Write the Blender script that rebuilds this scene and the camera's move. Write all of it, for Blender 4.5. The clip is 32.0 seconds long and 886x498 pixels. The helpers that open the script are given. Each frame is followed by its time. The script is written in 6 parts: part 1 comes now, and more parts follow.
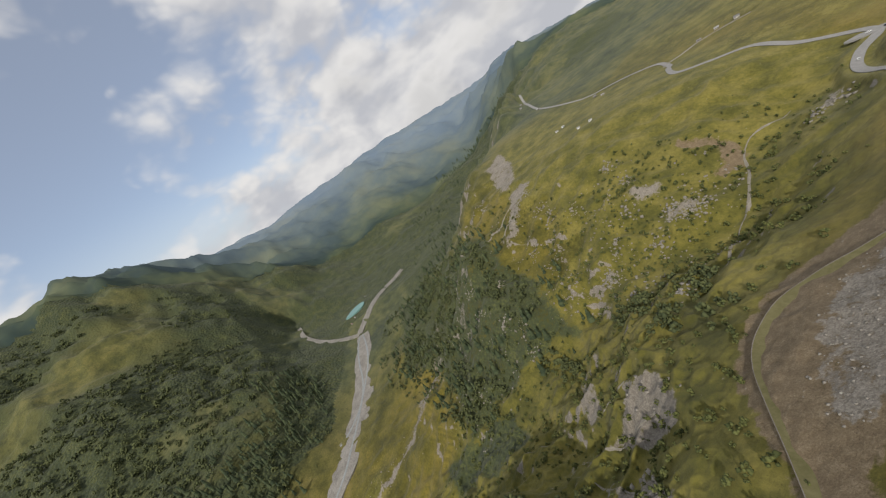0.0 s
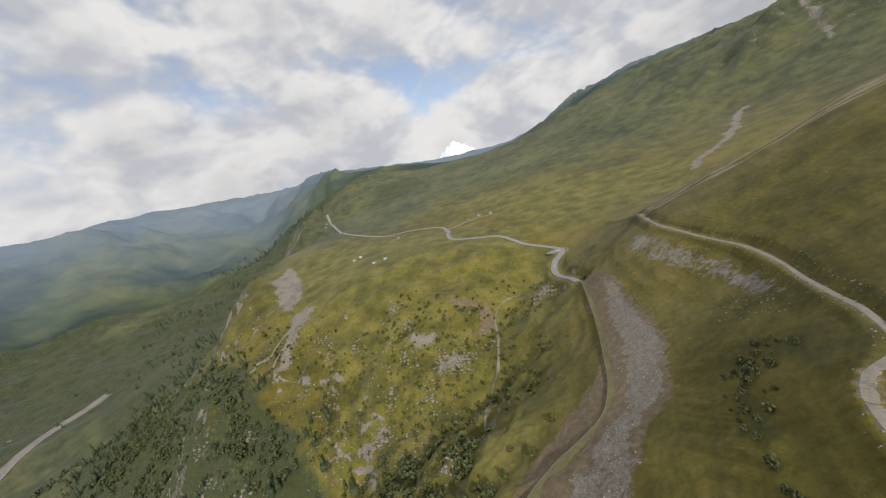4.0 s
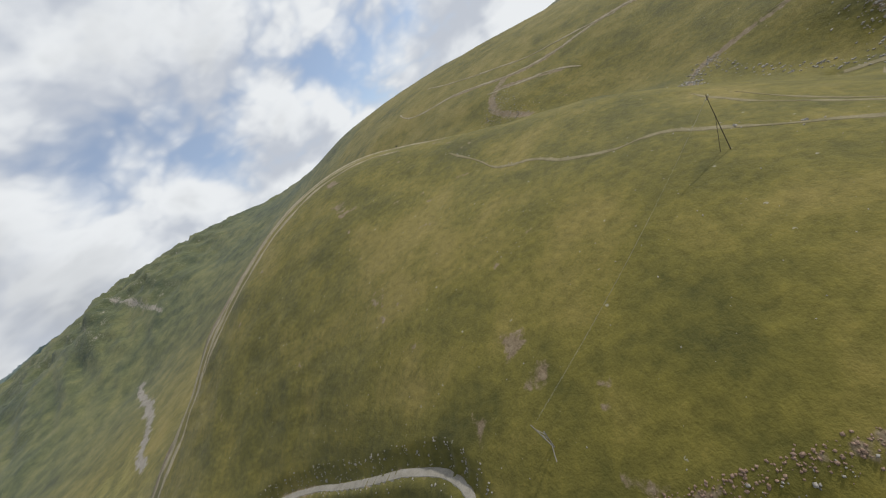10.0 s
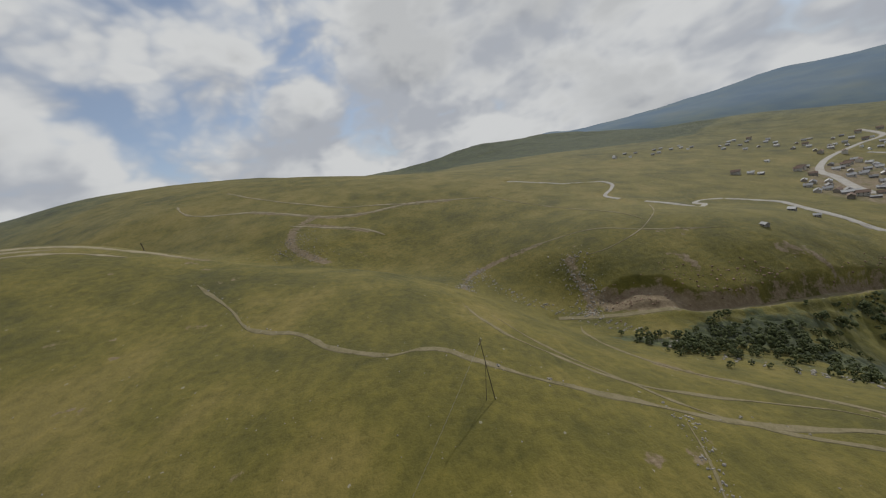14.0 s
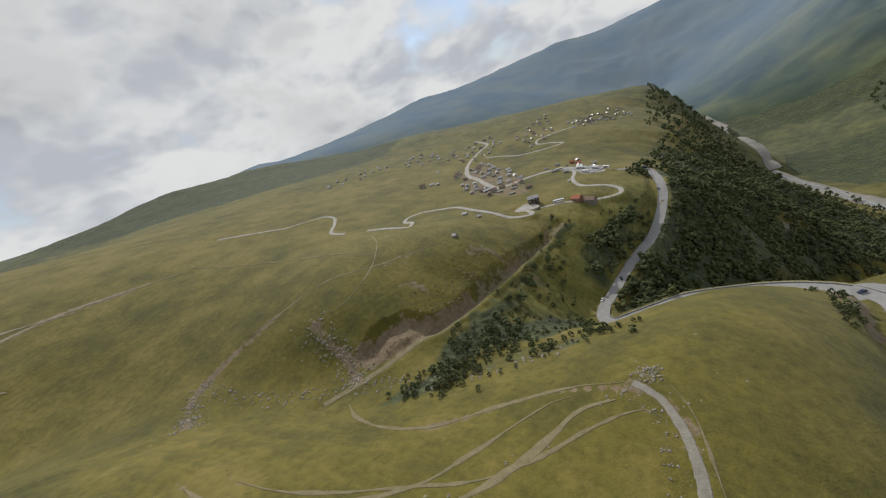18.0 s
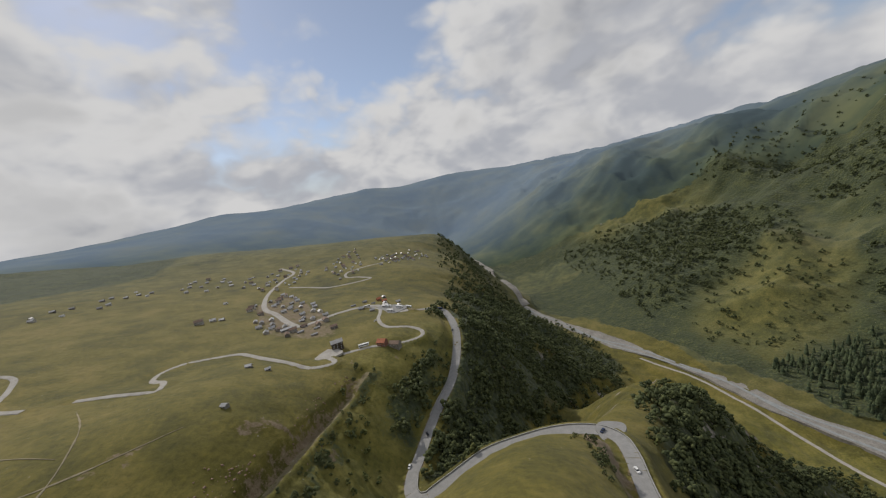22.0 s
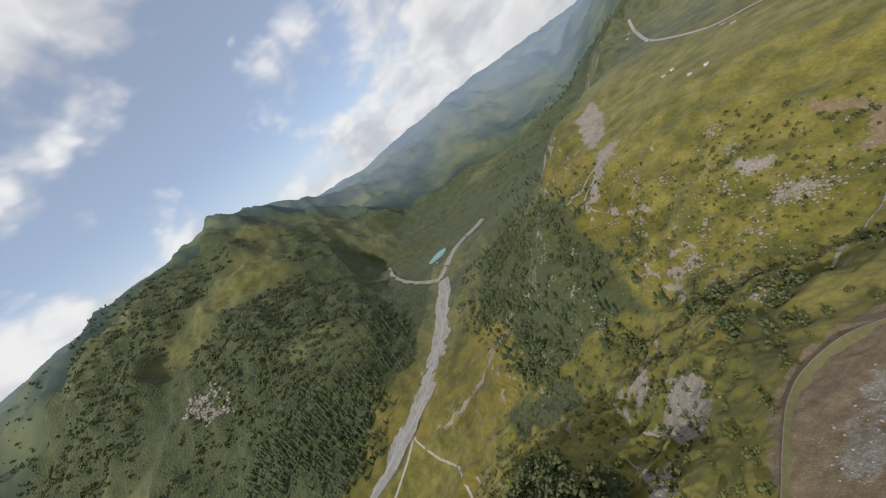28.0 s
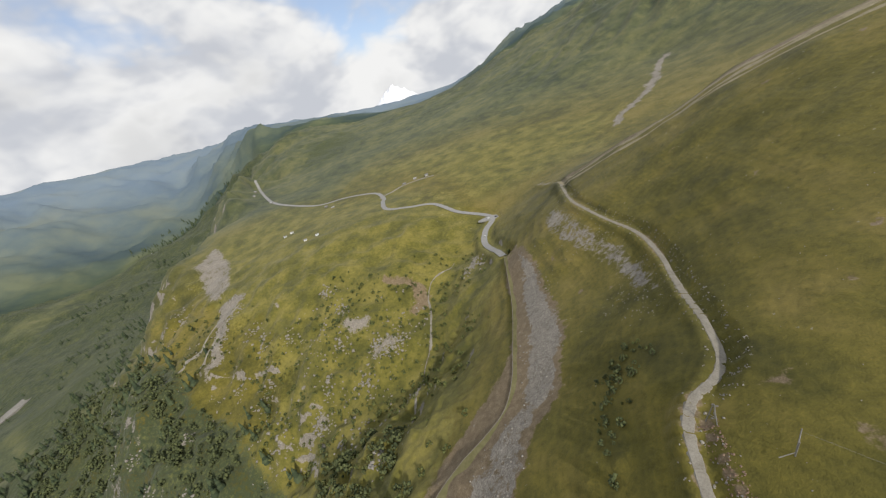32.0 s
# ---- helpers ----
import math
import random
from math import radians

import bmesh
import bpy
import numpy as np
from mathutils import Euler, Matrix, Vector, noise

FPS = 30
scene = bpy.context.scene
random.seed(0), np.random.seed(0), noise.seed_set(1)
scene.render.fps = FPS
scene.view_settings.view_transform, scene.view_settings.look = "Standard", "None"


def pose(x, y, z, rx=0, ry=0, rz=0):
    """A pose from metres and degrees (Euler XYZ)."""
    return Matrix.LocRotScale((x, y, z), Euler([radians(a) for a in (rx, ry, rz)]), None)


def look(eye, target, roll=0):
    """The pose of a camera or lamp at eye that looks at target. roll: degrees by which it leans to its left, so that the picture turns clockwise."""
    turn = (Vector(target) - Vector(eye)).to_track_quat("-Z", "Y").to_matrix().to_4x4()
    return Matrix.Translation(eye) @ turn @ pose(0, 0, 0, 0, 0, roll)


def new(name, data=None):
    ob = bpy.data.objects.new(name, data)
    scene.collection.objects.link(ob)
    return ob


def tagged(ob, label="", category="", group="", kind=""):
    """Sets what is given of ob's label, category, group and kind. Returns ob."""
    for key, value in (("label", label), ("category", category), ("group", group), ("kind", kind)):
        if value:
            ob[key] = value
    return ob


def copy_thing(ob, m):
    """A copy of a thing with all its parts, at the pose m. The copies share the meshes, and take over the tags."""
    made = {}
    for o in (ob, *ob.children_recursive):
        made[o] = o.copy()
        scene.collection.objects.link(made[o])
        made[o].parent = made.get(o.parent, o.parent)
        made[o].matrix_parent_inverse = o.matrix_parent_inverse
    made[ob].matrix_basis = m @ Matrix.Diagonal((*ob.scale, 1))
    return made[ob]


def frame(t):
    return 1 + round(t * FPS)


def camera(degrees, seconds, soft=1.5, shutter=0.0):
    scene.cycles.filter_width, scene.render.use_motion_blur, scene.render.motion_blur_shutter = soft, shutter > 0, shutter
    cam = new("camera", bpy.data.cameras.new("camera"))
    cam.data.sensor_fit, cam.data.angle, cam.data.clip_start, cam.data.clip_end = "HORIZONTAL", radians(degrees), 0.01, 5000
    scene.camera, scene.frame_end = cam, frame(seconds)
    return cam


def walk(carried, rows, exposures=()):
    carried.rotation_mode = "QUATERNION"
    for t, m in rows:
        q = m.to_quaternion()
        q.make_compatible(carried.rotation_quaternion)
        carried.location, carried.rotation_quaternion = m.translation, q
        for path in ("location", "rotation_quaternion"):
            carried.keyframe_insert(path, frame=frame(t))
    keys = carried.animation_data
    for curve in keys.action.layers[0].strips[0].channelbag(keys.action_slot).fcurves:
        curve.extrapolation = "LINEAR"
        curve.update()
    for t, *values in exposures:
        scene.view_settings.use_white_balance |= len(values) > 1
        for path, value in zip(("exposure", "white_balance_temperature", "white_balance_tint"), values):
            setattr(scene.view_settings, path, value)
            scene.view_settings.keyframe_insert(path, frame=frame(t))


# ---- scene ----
# camera and walk
cam = camera(104.5, 32.0, soft=1.2)
PATH = [
    (0.0, -31.8, -47.45, 586.25, 68.60, 32.44, 50.82), (0.5, -34.93, -42.82, 586.57, 69.66, 27.01, 42.81),
    (1.0, -37.65, -38.18, 586.99, 73.31, 20.36, 40.35), (1.5, -39.92, -33.46, 587.49, 76.09, 18.62, 35.86),
    (2.0, -41.71, -28.63, 588.09, 77.72, 14.39, 34.29), (2.5, -43.0, -23.74, 588.7, 78.43, 14.67, 32.83),
    (3.0, -44.04, -18.78, 589.24, 75.93, 14.18, 28.81), (3.5, -44.96, -13.76, 589.75, 76.81, 11.57, 23.15),
    (5.5, -47.81, 7.97, 589.68, 66.95, 20.73, 6.07), (6.0, -46.24, 12.88, 590.3, 63.26, 15.38, -7.81),
    (6.5, -44.4, 18.06, 591.21, 59.04, 6.30, -16.60), (7.0, -42.11, 23.1, 592.26, 60.28, 3.30, -19.09),
    (7.5, -39.32, 27.79, 593.16, 64.59, 4.79, -19.19), (8.0, -35.96, 32.25, 593.6, 68.01, 2.81, -23.58),
    (8.5, -31.84, 36.32, 593.35, 76.21, 12.81, -29.58), (9.0, -26.76, 39.72, 592.31, 78.89, 26.24, -39.21),
    (9.5, -21.27, 42.7, 590.84, 76.68, 30.82, -49.43), (10.0, -15.69, 44.84, 589.34, 68.55, 37.61, -74.59),
    (10.5, -10.14, 45.98, 588.21, 63.75, 33.42, -86.86), (11.0, -4.59, 46.13, 587.47, 67.12, 27.44, -88.87),
    (11.5, 1.09, 45.1, 587.11, 68.85, 21.32, -92.25), (12.0, 6.81, 43.04, 587.28, 70.96, 18.29, -99.02),
    (12.5, 12.16, 40.55, 587.93, 75.61, 25.62, -108.70), (13.0, 17.17, 37.91, 589.03, 79.87, 16.46, -107.27),
    (13.5, 21.82, 35.09, 590.47, 83.43, 23.17, -107.91), (14.0, 26.14, 32.04, 592.23, 76.92, 14.26, -104.74),
    (14.5, 29.81, 28.89, 594.38, 77.83, 9.53, -105.91), (15.0, 32.96, 25.56, 596.71, 76.07, 9.60, -117.05),
    (15.5, 35.77, 22.05, 598.99, 72.06, 5.32, -123.43), (17.5, 41.58, 2.78, 603.69, 66.24, 22.07, -145.86),
    (18.0, 42.79, -1.16, 604.66, 66.46, 20.42, -150.84), (18.5, 43.79, -4.93, 605.62, 71.89, 21.89, -156.58),
    (19.0, 44.38, -8.67, 606.51, 74.44, 20.57, -155.46), (19.5, 44.45, -12.51, 607.46, 78.49, 10.92, -144.89),
    (20.0, 44.14, -16.54, 608.49, 81.42, 14.39, -156.61), (20.5, 43.63, -20.61, 609.58, 77.33, 12.00, -173.33),
    (21.0, 42.95, -24.39, 610.68, 75.22, 1.03, -174.65), (21.5, 41.99, -27.57, 611.82, 70.91, -9.02, -177.91),
    (22.0, 40.57, -30.06, 612.98, 78.95, 10.46, 179.50), (22.5, 38.63, -32.27, 613.77, 73.36, 15.95, 178.77),
    (23.0, 36.23, -34.56, 613.87, 67.92, 23.75, 166.70), (23.5, 33.56, -37.22, 613.39, 57.87, 25.22, 147.39),
    (24.0, 30.75, -39.97, 612.61, 46.97, 27.10, 119.19), (24.5, 27.75, -42.22, 611.8, 43.44, 17.32, 112.06),
    (26.5, 11.61, -33.51, 610.09, 61.22, 28.16, 97.76), (27.0, 6.45, -30.36, 610.04, 60.38, 28.39, 80.28),
    (27.5, 1.27, -26.82, 610.07, 63.31, 28.79, 74.55), (28.0, -3.53, -22.65, 610.2, 68.27, 35.45, 67.63),
    (28.5, -7.61, -17.94, 610.35, 71.98, 39.25, 60.96), (29.0, -10.88, -12.91, 610.48, 71.87, 39.27, 48.29),
    (29.5, -13.3, -7.73, 610.72, 70.60, 42.99, 31.53), (30.0, -14.88, -2.44, 611.2, 67.73, 31.99, 26.35),
    (30.5, -15.89, 2.85, 611.82, 70.04, 26.28, 23.87), (31.0, -16.48, 8.16, 612.42, 69.43, 27.68, 17.13),
    (31.5, -16.72, 13.47, 613.09, 67.06, 19.25, 15.17), (32.0, -16.79, 18.64, 613.64, 64.90, 14.13, 11.03),
]
EXPOSURES = [(0, -0.2, 6550, 11), (3, -0.22, 6550, 11), (6, 0.05, 6300, 10), (8, 0.22, 6050, 9), (9, 0.05, 6100, 9), (11, -0.2, 6300, 9), (13, -0.55, 6350, 9), (15, -0.55, 6300, 9), (18, -0.28, 6350, 9), (22, -0.52, 6450, 11),
             (24, 0.0, 6100, 10), (27, 0.0, 6250, 11), (30, -0.27, 6550, 11), (32, 0.0, 6450, 10)]
walk(cam, [(r[0], pose(*r[1:])) for r in PATH], EXPOSURES)

# ---- world, sun ----
SUN_AZ, SUN_EL = 140.0, 36.0      # degrees clockwise from +y, above the horizon
world = bpy.data.worlds.new("world")
scene.world = world
world.use_nodes = True
wn, wl = world.node_tree.nodes, world.node_tree.links
wn.clear()
w_out = wn.new("ShaderNodeOutputWorld")
w_bg = wn.new("ShaderNodeBackground")
w_sky = wn.new("ShaderNodeTexSky")
w_sky.sky_type, w_sky.sun_disc = "NISHITA", False
w_sky.sun_elevation, w_sky.sun_rotation = radians(SUN_EL), radians(SUN_AZ)
w_sky.altitude, w_sky.air_density, w_sky.dust_density = 2200, 1.0, 1.5
w_bg.inputs["Strength"].default_value = 1.0


def w_math(op, a, b=0.0, clamp=False):
    n = wn.new("ShaderNodeMath")
    n.operation, n.use_clamp = op, clamp
    for sock, v in zip(n.inputs, (a, b)):
        if isinstance(v, bpy.types.NodeSocket):
            wl.new(v, sock)
        else:
            sock.default_value = v
    return n.outputs[0]


def w_noise(vec, scale, detail, rough):
    n = wn.new("ShaderNodeTexNoise")
    n.inputs["Scale"].default_value, n.inputs["Detail"].default_value, n.inputs["Roughness"].default_value = scale, detail, rough
    wl.new(vec, n.inputs["Vector"])
    return n.outputs["Fac"]


def w_range(v, lo, hi, a=0.0, b=1.0):
    n = wn.new("ShaderNodeMapRange")
    n.interpolation_type = "SMOOTHSTEP"
    for k, q in zip(("From Min", "From Max", "To Min", "To Max"), (lo, hi, a, b)):
        n.inputs[k].default_value = q
    wl.new(v, n.inputs["Value"])
    return n.outputs[0]


def w_mix(fac, a, b):
    n = wn.new("ShaderNodeMix")
    n.data_type = "RGBA"
    for sock, v in ((n.inputs[0], fac), (n.inputs[6], a), (n.inputs[7], b)):
        if isinstance(v, bpy.types.NodeSocket):
            wl.new(v, sock)
        else:
            sock.default_value = (*v, 1)
    return n.outputs[2]


# a broken cumulus sky: rounded heaps, lit from the sun's side, thicker towards the horizon
w_tc = wn.new("ShaderNodeTexCoord")
w_sep = wn.new("ShaderNodeSeparateXYZ")
wl.new(w_tc.outputs["Generated"], w_sep.inputs[0])
w_z = w_math("MAXIMUM", w_sep.outputs[2], 0.0)


def w_place(shift, flat=1.55):
    n = wn.new("ShaderNodeMapping")
    n.inputs["Location"].default_value = shift
    n.inputs["Scale"].default_value = (1.0, 1.0, flat)
    wl.new(w_tc.outputs["Generated"], n.inputs["Vector"])
    return n.outputs[0]


def w_heaps(vec):
    vor = wn.new("ShaderNodeTexVoronoi")
    vor.feature = "SMOOTH_F1"
    vor.inputs["Scale"].default_value, vor.inputs["Detail"].default_value = 4.6, 3.0
    vor.inputs["Roughness"].default_value, vor.inputs["Smoothness"].default_value = 0.55, 0.35
    warp = wn.new("ShaderNodeTexNoise")
    warp.inputs["Scale"].default_value, warp.inputs["Detail"].default_value = 5.0, 3.0
    wl.new(vec, warp.inputs["Vector"])
    add = wn.new("ShaderNodeVectorMath")
    add.operation = "MULTIPLY_ADD"
    wl.new(warp.outputs["Color"], add.inputs[0])
    add.inputs[1].default_value = (0.16, 0.16, 0.16)
    wl.new(vec, add.inputs[2])
    wl.new(add.outputs[0], vor.inputs["Vector"])
    puff = w_math("SUBTRACT", 0.78, vor.outputs["Distance"])
    big = w_noise(vec, 1.7, 2.0, 0.45)
    wisp = w_noise(vec, 5.0, 6.0, 0.52)
    f = w_math("ADD", w_math("MULTIPLY", big, 0.95), w_math("MULTIPLY", puff, 0.26))
    return w_math("ADD", f, w_math("MULTIPLY", wisp, 0.24))


CLOUD_AT = (3.1, 7.7, 1.2)
w_f = w_heaps(w_place(CLOUD_AT))
w_up = w_heaps(w_place((CLOUD_AT[0] + 0.035, CLOUD_AT[1] - 0.04, CLOUD_AT[2] + 0.07)))
w_low = w_range(w_z, 0.02, 0.24, 0.16, 0.0)
w_cov = w_range(w_math("ADD", w_f, w_low), 0.385, 0.565)
w_lit = w_range(w_math("SUBTRACT", w_f, w_up), -0.13, 0.12)
w_thick = w_range(w_f, 0.58, 0.80)
w_white = w_mix(w_lit, (0.58, 0.60, 0.645), (0.90, 0.895, 0.88))
w_grey = w_mix(w_lit, (0.44, 0.455, 0.49), (0.72, 0.72, 0.715))
w_cloud = w_mix(w_thick, w_white, w_grey)
w_sk = wn.new("ShaderNodeMix")
w_sk.data_type, w_sk.blend_type = "RGBA", "MULTIPLY"
w_sk.inputs[0].default_value = 1.0
wl.new(w_sky.outputs[0], w_sk.inputs[6])
w_sk.inputs[7].default_value = (0.150, 0.148, 0.146, 1)
w_hazy = w_mix(w_range(w_z, 0.0, 0.22, 0.80, 0.36), w_sk.outputs[2], (0.62, 0.67, 0.74))
w_all = w_mix(w_cov, w_hazy, w_cloud)
wl.new(w_all, w_bg.inputs[0])
wl.new(w_bg.outputs[0], w_out.inputs[0])

sun = new("sun", bpy.data.lights.new("sun", "SUN"))
sun.data.energy, sun.data.angle, sun.data.color = 3.3, radians(1.5), (1.0, 0.95, 0.86)
_sa, _se = radians(SUN_AZ), radians(SUN_EL)
sun.matrix_world = look((0, 0, 1500), (-math.sin(_sa) * math.cos(_se), -math.cos(_sa) * math.cos(_se), 1500 - math.sin(_se)))


# ---- materials ----
def mat(name, rough=0.9, metal=0.0):
    m = bpy.data.materials.new(name)
    m.use_nodes = True
    nt = m.node_tree
    b = nt.nodes["Principled BSDF"]
    b.inputs["Roughness"].default_value, b.inputs["Metallic"].default_value = rough, metal
    b.inputs["Specular IOR Level"].default_value = 0.2
    return m, nt.nodes, nt.links, b


def noise_node(nodes, links, scale, detail=4, rough=0.6, coord=None):
    n = nodes.new("ShaderNodeTexNoise")
    n.inputs["Scale"].default_value, n.inputs["Detail"].default_value, n.inputs["Roughness"].default_value = scale, detail, rough
    if coord:
        links.new(coord, n.inputs["Vector"])
    return n.outputs["Fac"]


def ramp(nodes, links, fac, stops):
    r = nodes.new("ShaderNodeValToRGB")
    el = r.color_ramp.elements
    while len(el) < len(stops):
        el.new(0.5)
    for e, (p, c) in zip(el, stops):
        e.position, e.color = p, (*c, 1) if len(c) == 3 else c
    links.new(fac, r.inputs[0])
    return r.outputs["Color"]


def mix(nodes, links, fac, a, b, mode="MIX"):
    n = nodes.new("ShaderNodeMix")
    n.data_type, n.blend_type = "RGBA", mode
    for sock, v in ((n.inputs[0], fac), (n.inputs[6], a), (n.inputs[7], b)):
        if isinstance(v, bpy.types.NodeSocket):
            links.new(v, sock)
        else:
            sock.default_value = v if isinstance(v, (int, float)) else (*v, 1)
    return n.outputs[2]


def math_node(nodes, links, op, a, b=0.0, c=0.0, clamp=False):
    n = nodes.new("ShaderNodeMath")
    n.operation, n.use_clamp = op, clamp
    for sock, v in zip(n.inputs, (a, b, c)):
        if isinstance(v, bpy.types.NodeSocket):
            links.new(v, sock)
        else:
            sock.default_value = v
    return n.outputs[0]


def bump(nodes, links, b, h, strength=0.5, dist=0.3):
    n = nodes.new("ShaderNodeBump")
    n.inputs["Strength"].default_value, n.inputs["Distance"].default_value = strength, dist
    links.new(h, n.inputs["Height"])
    links.new(n.outputs[0], b.inputs["Normal"])


def plain(name, col_a, col_b, scale, rough=0.85, metal=0.0, bumpd=0.02, rnd=0.0, fine=8.0):
    """Two tones mixed by a coarse and a fine grain; rnd: spread of brightness from object to object."""
    m, nodes, links, b = mat(name, rough, metal)
    co = nodes.new("ShaderNodeNewGeometry").outputs["Position"]
    n1 = noise_node(nodes, links, scale, 5, 0.65, co)
    n2 = noise_node(nodes, links, scale * fine, 3, 0.7, co)
    f = math_node(nodes, links, "MULTIPLY_ADD", n2, 0.5, math_node(nodes, links, "MULTIPLY", n1, 0.6))
    col = ramp(nodes, links, f, [(0.36, col_a), (0.72, col_b)])
    if rnd:
        oi = nodes.new("ShaderNodeObjectInfo").outputs["Random"]
        v = math_node(nodes, links, "MULTIPLY_ADD", oi, 2 * rnd, 1 - rnd)
        hs = nodes.new("ShaderNodeHueSaturation")
        links.new(v, hs.inputs["Value"])
        links.new(col, hs.inputs["Color"])
        col = hs.outputs[0]
    links.new(col, b.inputs["Base Color"])
    if bumpd:
        bump(nodes, links, b, n2, 0.6, bumpd)
    return m


def ground_material():
    m, nodes, links, b = mat("ground_cover", 0.95)
    co = nodes.new("ShaderNodeNewGeometry").outputs["Position"]
    big, mid = noise_node(nodes, links, 0.006, 4, 0.55, co), noise_node(nodes, links, 0.035, 5, 0.6, co)
    sm, fine = noise_node(nodes, links, 0.28, 4, 0.7, co), noise_node(nodes, links, 1.6, 3, 0.7, co)
    # meadow: dry olive, yellow and fresh green in drifts, tufts and a few pale stones
    drift = math_node(nodes, links, "MULTIPLY_ADD", mid, 0.55, math_node(nodes, links, "MULTIPLY", big, 0.5))
    grass = ramp(nodes, links, drift, [(0.36, (0.064, 0.061, 0.014)), (0.45, (0.100, 0.090, 0.017)), (0.54, (0.142, 0.121, 0.023)), (0.64, (0.190, 0.152, 0.039))])
    tuft = ramp(nodes, links, math_node(nodes, links, "MULTIPLY_ADD", sm, 0.6, math_node(nodes, links, "MULTIPLY", fine, 0.4)), [(0.34, (0.70, 0.71, 0.68)), (0.50, (0.97, 0.97, 0.95)), (0.68, (1.22, 1.18, 1.12))])
    grass = mix(nodes, links, 1.0, grass, tuft, "MULTIPLY")
    # terracettes: narrow contour treads on the slopes
    sepz = nodes.new("ShaderNodeSeparateXYZ")
    links.new(co, sepz.inputs[0])
    lev = math_node(nodes, links, "MULTIPLY_ADD", mid, 26.0, math_node(nodes, links, "MULTIPLY", sepz.outputs[2], 3.1))
    tread = math_node(nodes, links, "MULTIPLY_ADD", math_node(nodes, links, "SINE", lev), 0.5, 0.5)
    grass = mix(nodes, links, 1.0, grass, ramp(nodes, links, tread, [(0.1, (0.965, 0.965, 0.96)), (0.9, (1.035, 1.03, 1.02))]), "MULTIPLY")

    # broader ledges that cattle have worn along the contours, in drifts
    step = math_node(nodes, links, "SINE", math_node(nodes, links, "MULTIPLY_ADD", mid, 9.0, math_node(nodes, links, "MULTIPLY_ADD", sm, 1.3, math_node(nodes, links, "MULTIPLY", sepz.outputs[2], 0.85))))
    step = math_node(nodes, links, "MULTIPLY_ADD", step, 0.5, 0.5)
    ledge = mix(nodes, links, 1.0, grass, ramp(nodes, links, step, [(0.08, (0.80, 0.81, 0.80)), (0.5, (1.0, 1.0, 1.0)), (0.92, (1.24, 1.20, 1.10))]), "MULTIPLY")
    nrm = nodes.new("ShaderNodeSeparateXYZ")
    links.new(nodes.new("ShaderNodeNewGeometry").outputs["Normal"], nrm.inputs[0])
    slope = ramp(nodes, links, nrm.outputs[2], [(0.80, (1.0, 1.0, 1.0)), (0.93, (0.0, 0.0, 0.0))])
    where = math_node(nodes, links, "MULTIPLY", slope, ramp(nodes, links, big, [(0.42, (0.0, 0.0, 0.0)), (0.56, (0.8, 0.8, 0.8))]))
    grass = mix(nodes, links, where, grass, ledge)

    def att(name):
        a = nodes.new("ShaderNodeAttribute")
        a.attribute_name = name
        return a.outputs["Fac"]

    both = math_node(nodes, links, "MULTIPLY_ADD", mid, 0.5, math_node(nodes, links, "MULTIPLY", sm, 0.5))

    def edge(fac, lo=0.38, hi=0.60, n=both, k=1.5):
        v = math_node(nodes, links, "MULTIPLY_ADD", math_node(nodes, links, "SUBTRACT", n, 0.5), k, fac)
        mr = nodes.new("ShaderNodeMapRange")
        mr.interpolation_type = "SMOOTHSTEP"
        mr.inputs["From Min"].default_value, mr.inputs["From Max"].default_value = lo, hi
        links.new(v, mr.inputs["Value"])
        return mr.outputs[0]

    lush = mix(nodes, links, 1.0, ramp(nodes, links, mid, [(0.35, (0.090, 0.088, 0.020)), (0.50, (0.140, 0.128, 0.027)), (0.65, (0.204, 0.176, 0.044))]), tuft, "MULTIPLY")
    col = mix(nodes, links, edge(att("lush")), grass, lush)
    # far meadows: cooler alpine green, partly a haze tint painted into the colour
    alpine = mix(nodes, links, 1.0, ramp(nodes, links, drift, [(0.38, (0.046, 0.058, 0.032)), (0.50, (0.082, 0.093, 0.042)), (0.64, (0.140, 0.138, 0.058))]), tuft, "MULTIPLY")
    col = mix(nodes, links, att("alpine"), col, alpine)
    wood = ramp(nodes, links, math_node(nodes, links, "MULTIPLY_ADD", sm, 0.6, math_node(nodes, links, "MULTIPLY", mid, 0.4)), [(0.36, (0.030, 0.040, 0.022)), (0.52, (0.058, 0.070, 0.030)), (0.66, (0.118, 0.122, 0.040))])
    col = mix(nodes, links, edge(att("forest"), 0.40, 0.60), col, wood)
    earth = ramp(nodes, links, math_node(nodes, links, "MULTIPLY_ADD", fine, 0.5, math_node(nodes, links, "MULTIPLY", sm, 0.5)), [(0.35, (0.118, 0.084, 0.048)), (0.52, (0.190, 0.142, 0.084)), (0.7, (0.305, 0.240, 0.156))])
    col = mix(nodes, links, edge(att("earth"), 0.42, 0.62), col, earth)
    vor = nodes.new("ShaderNodeTexVoronoi")
    vor.inputs["Scale"].default_value = 1.5
    links.new(co, vor.inputs["Vector"])
    rockf = math_node(nodes, links, "MULTIPLY_ADD", vor.outputs["Color"], 0.22, math_node(nodes, links, "MULTIPLY_ADD", fine, 0.34, math_node(nodes, links, "MULTIPLY_ADD", mid, 0.24, math_node(nodes, links, "MULTIPLY", sm, 0.24))))
    rock = ramp(nodes, links, rockf, [(0.32, (0.115, 0.098, 0.076)), (0.5, (0.205, 0.180, 0.146)), (0.68, (0.34, 0.305, 0.255))])
    col = mix(nodes, links, edge(att("rock"), 0.42, 0.60), col, rock)
    # scattered pale stones in the turf
    v2 = nodes.new("ShaderNodeTexVoronoi")
    v2.inputs["Scale"].default_value = 0.16
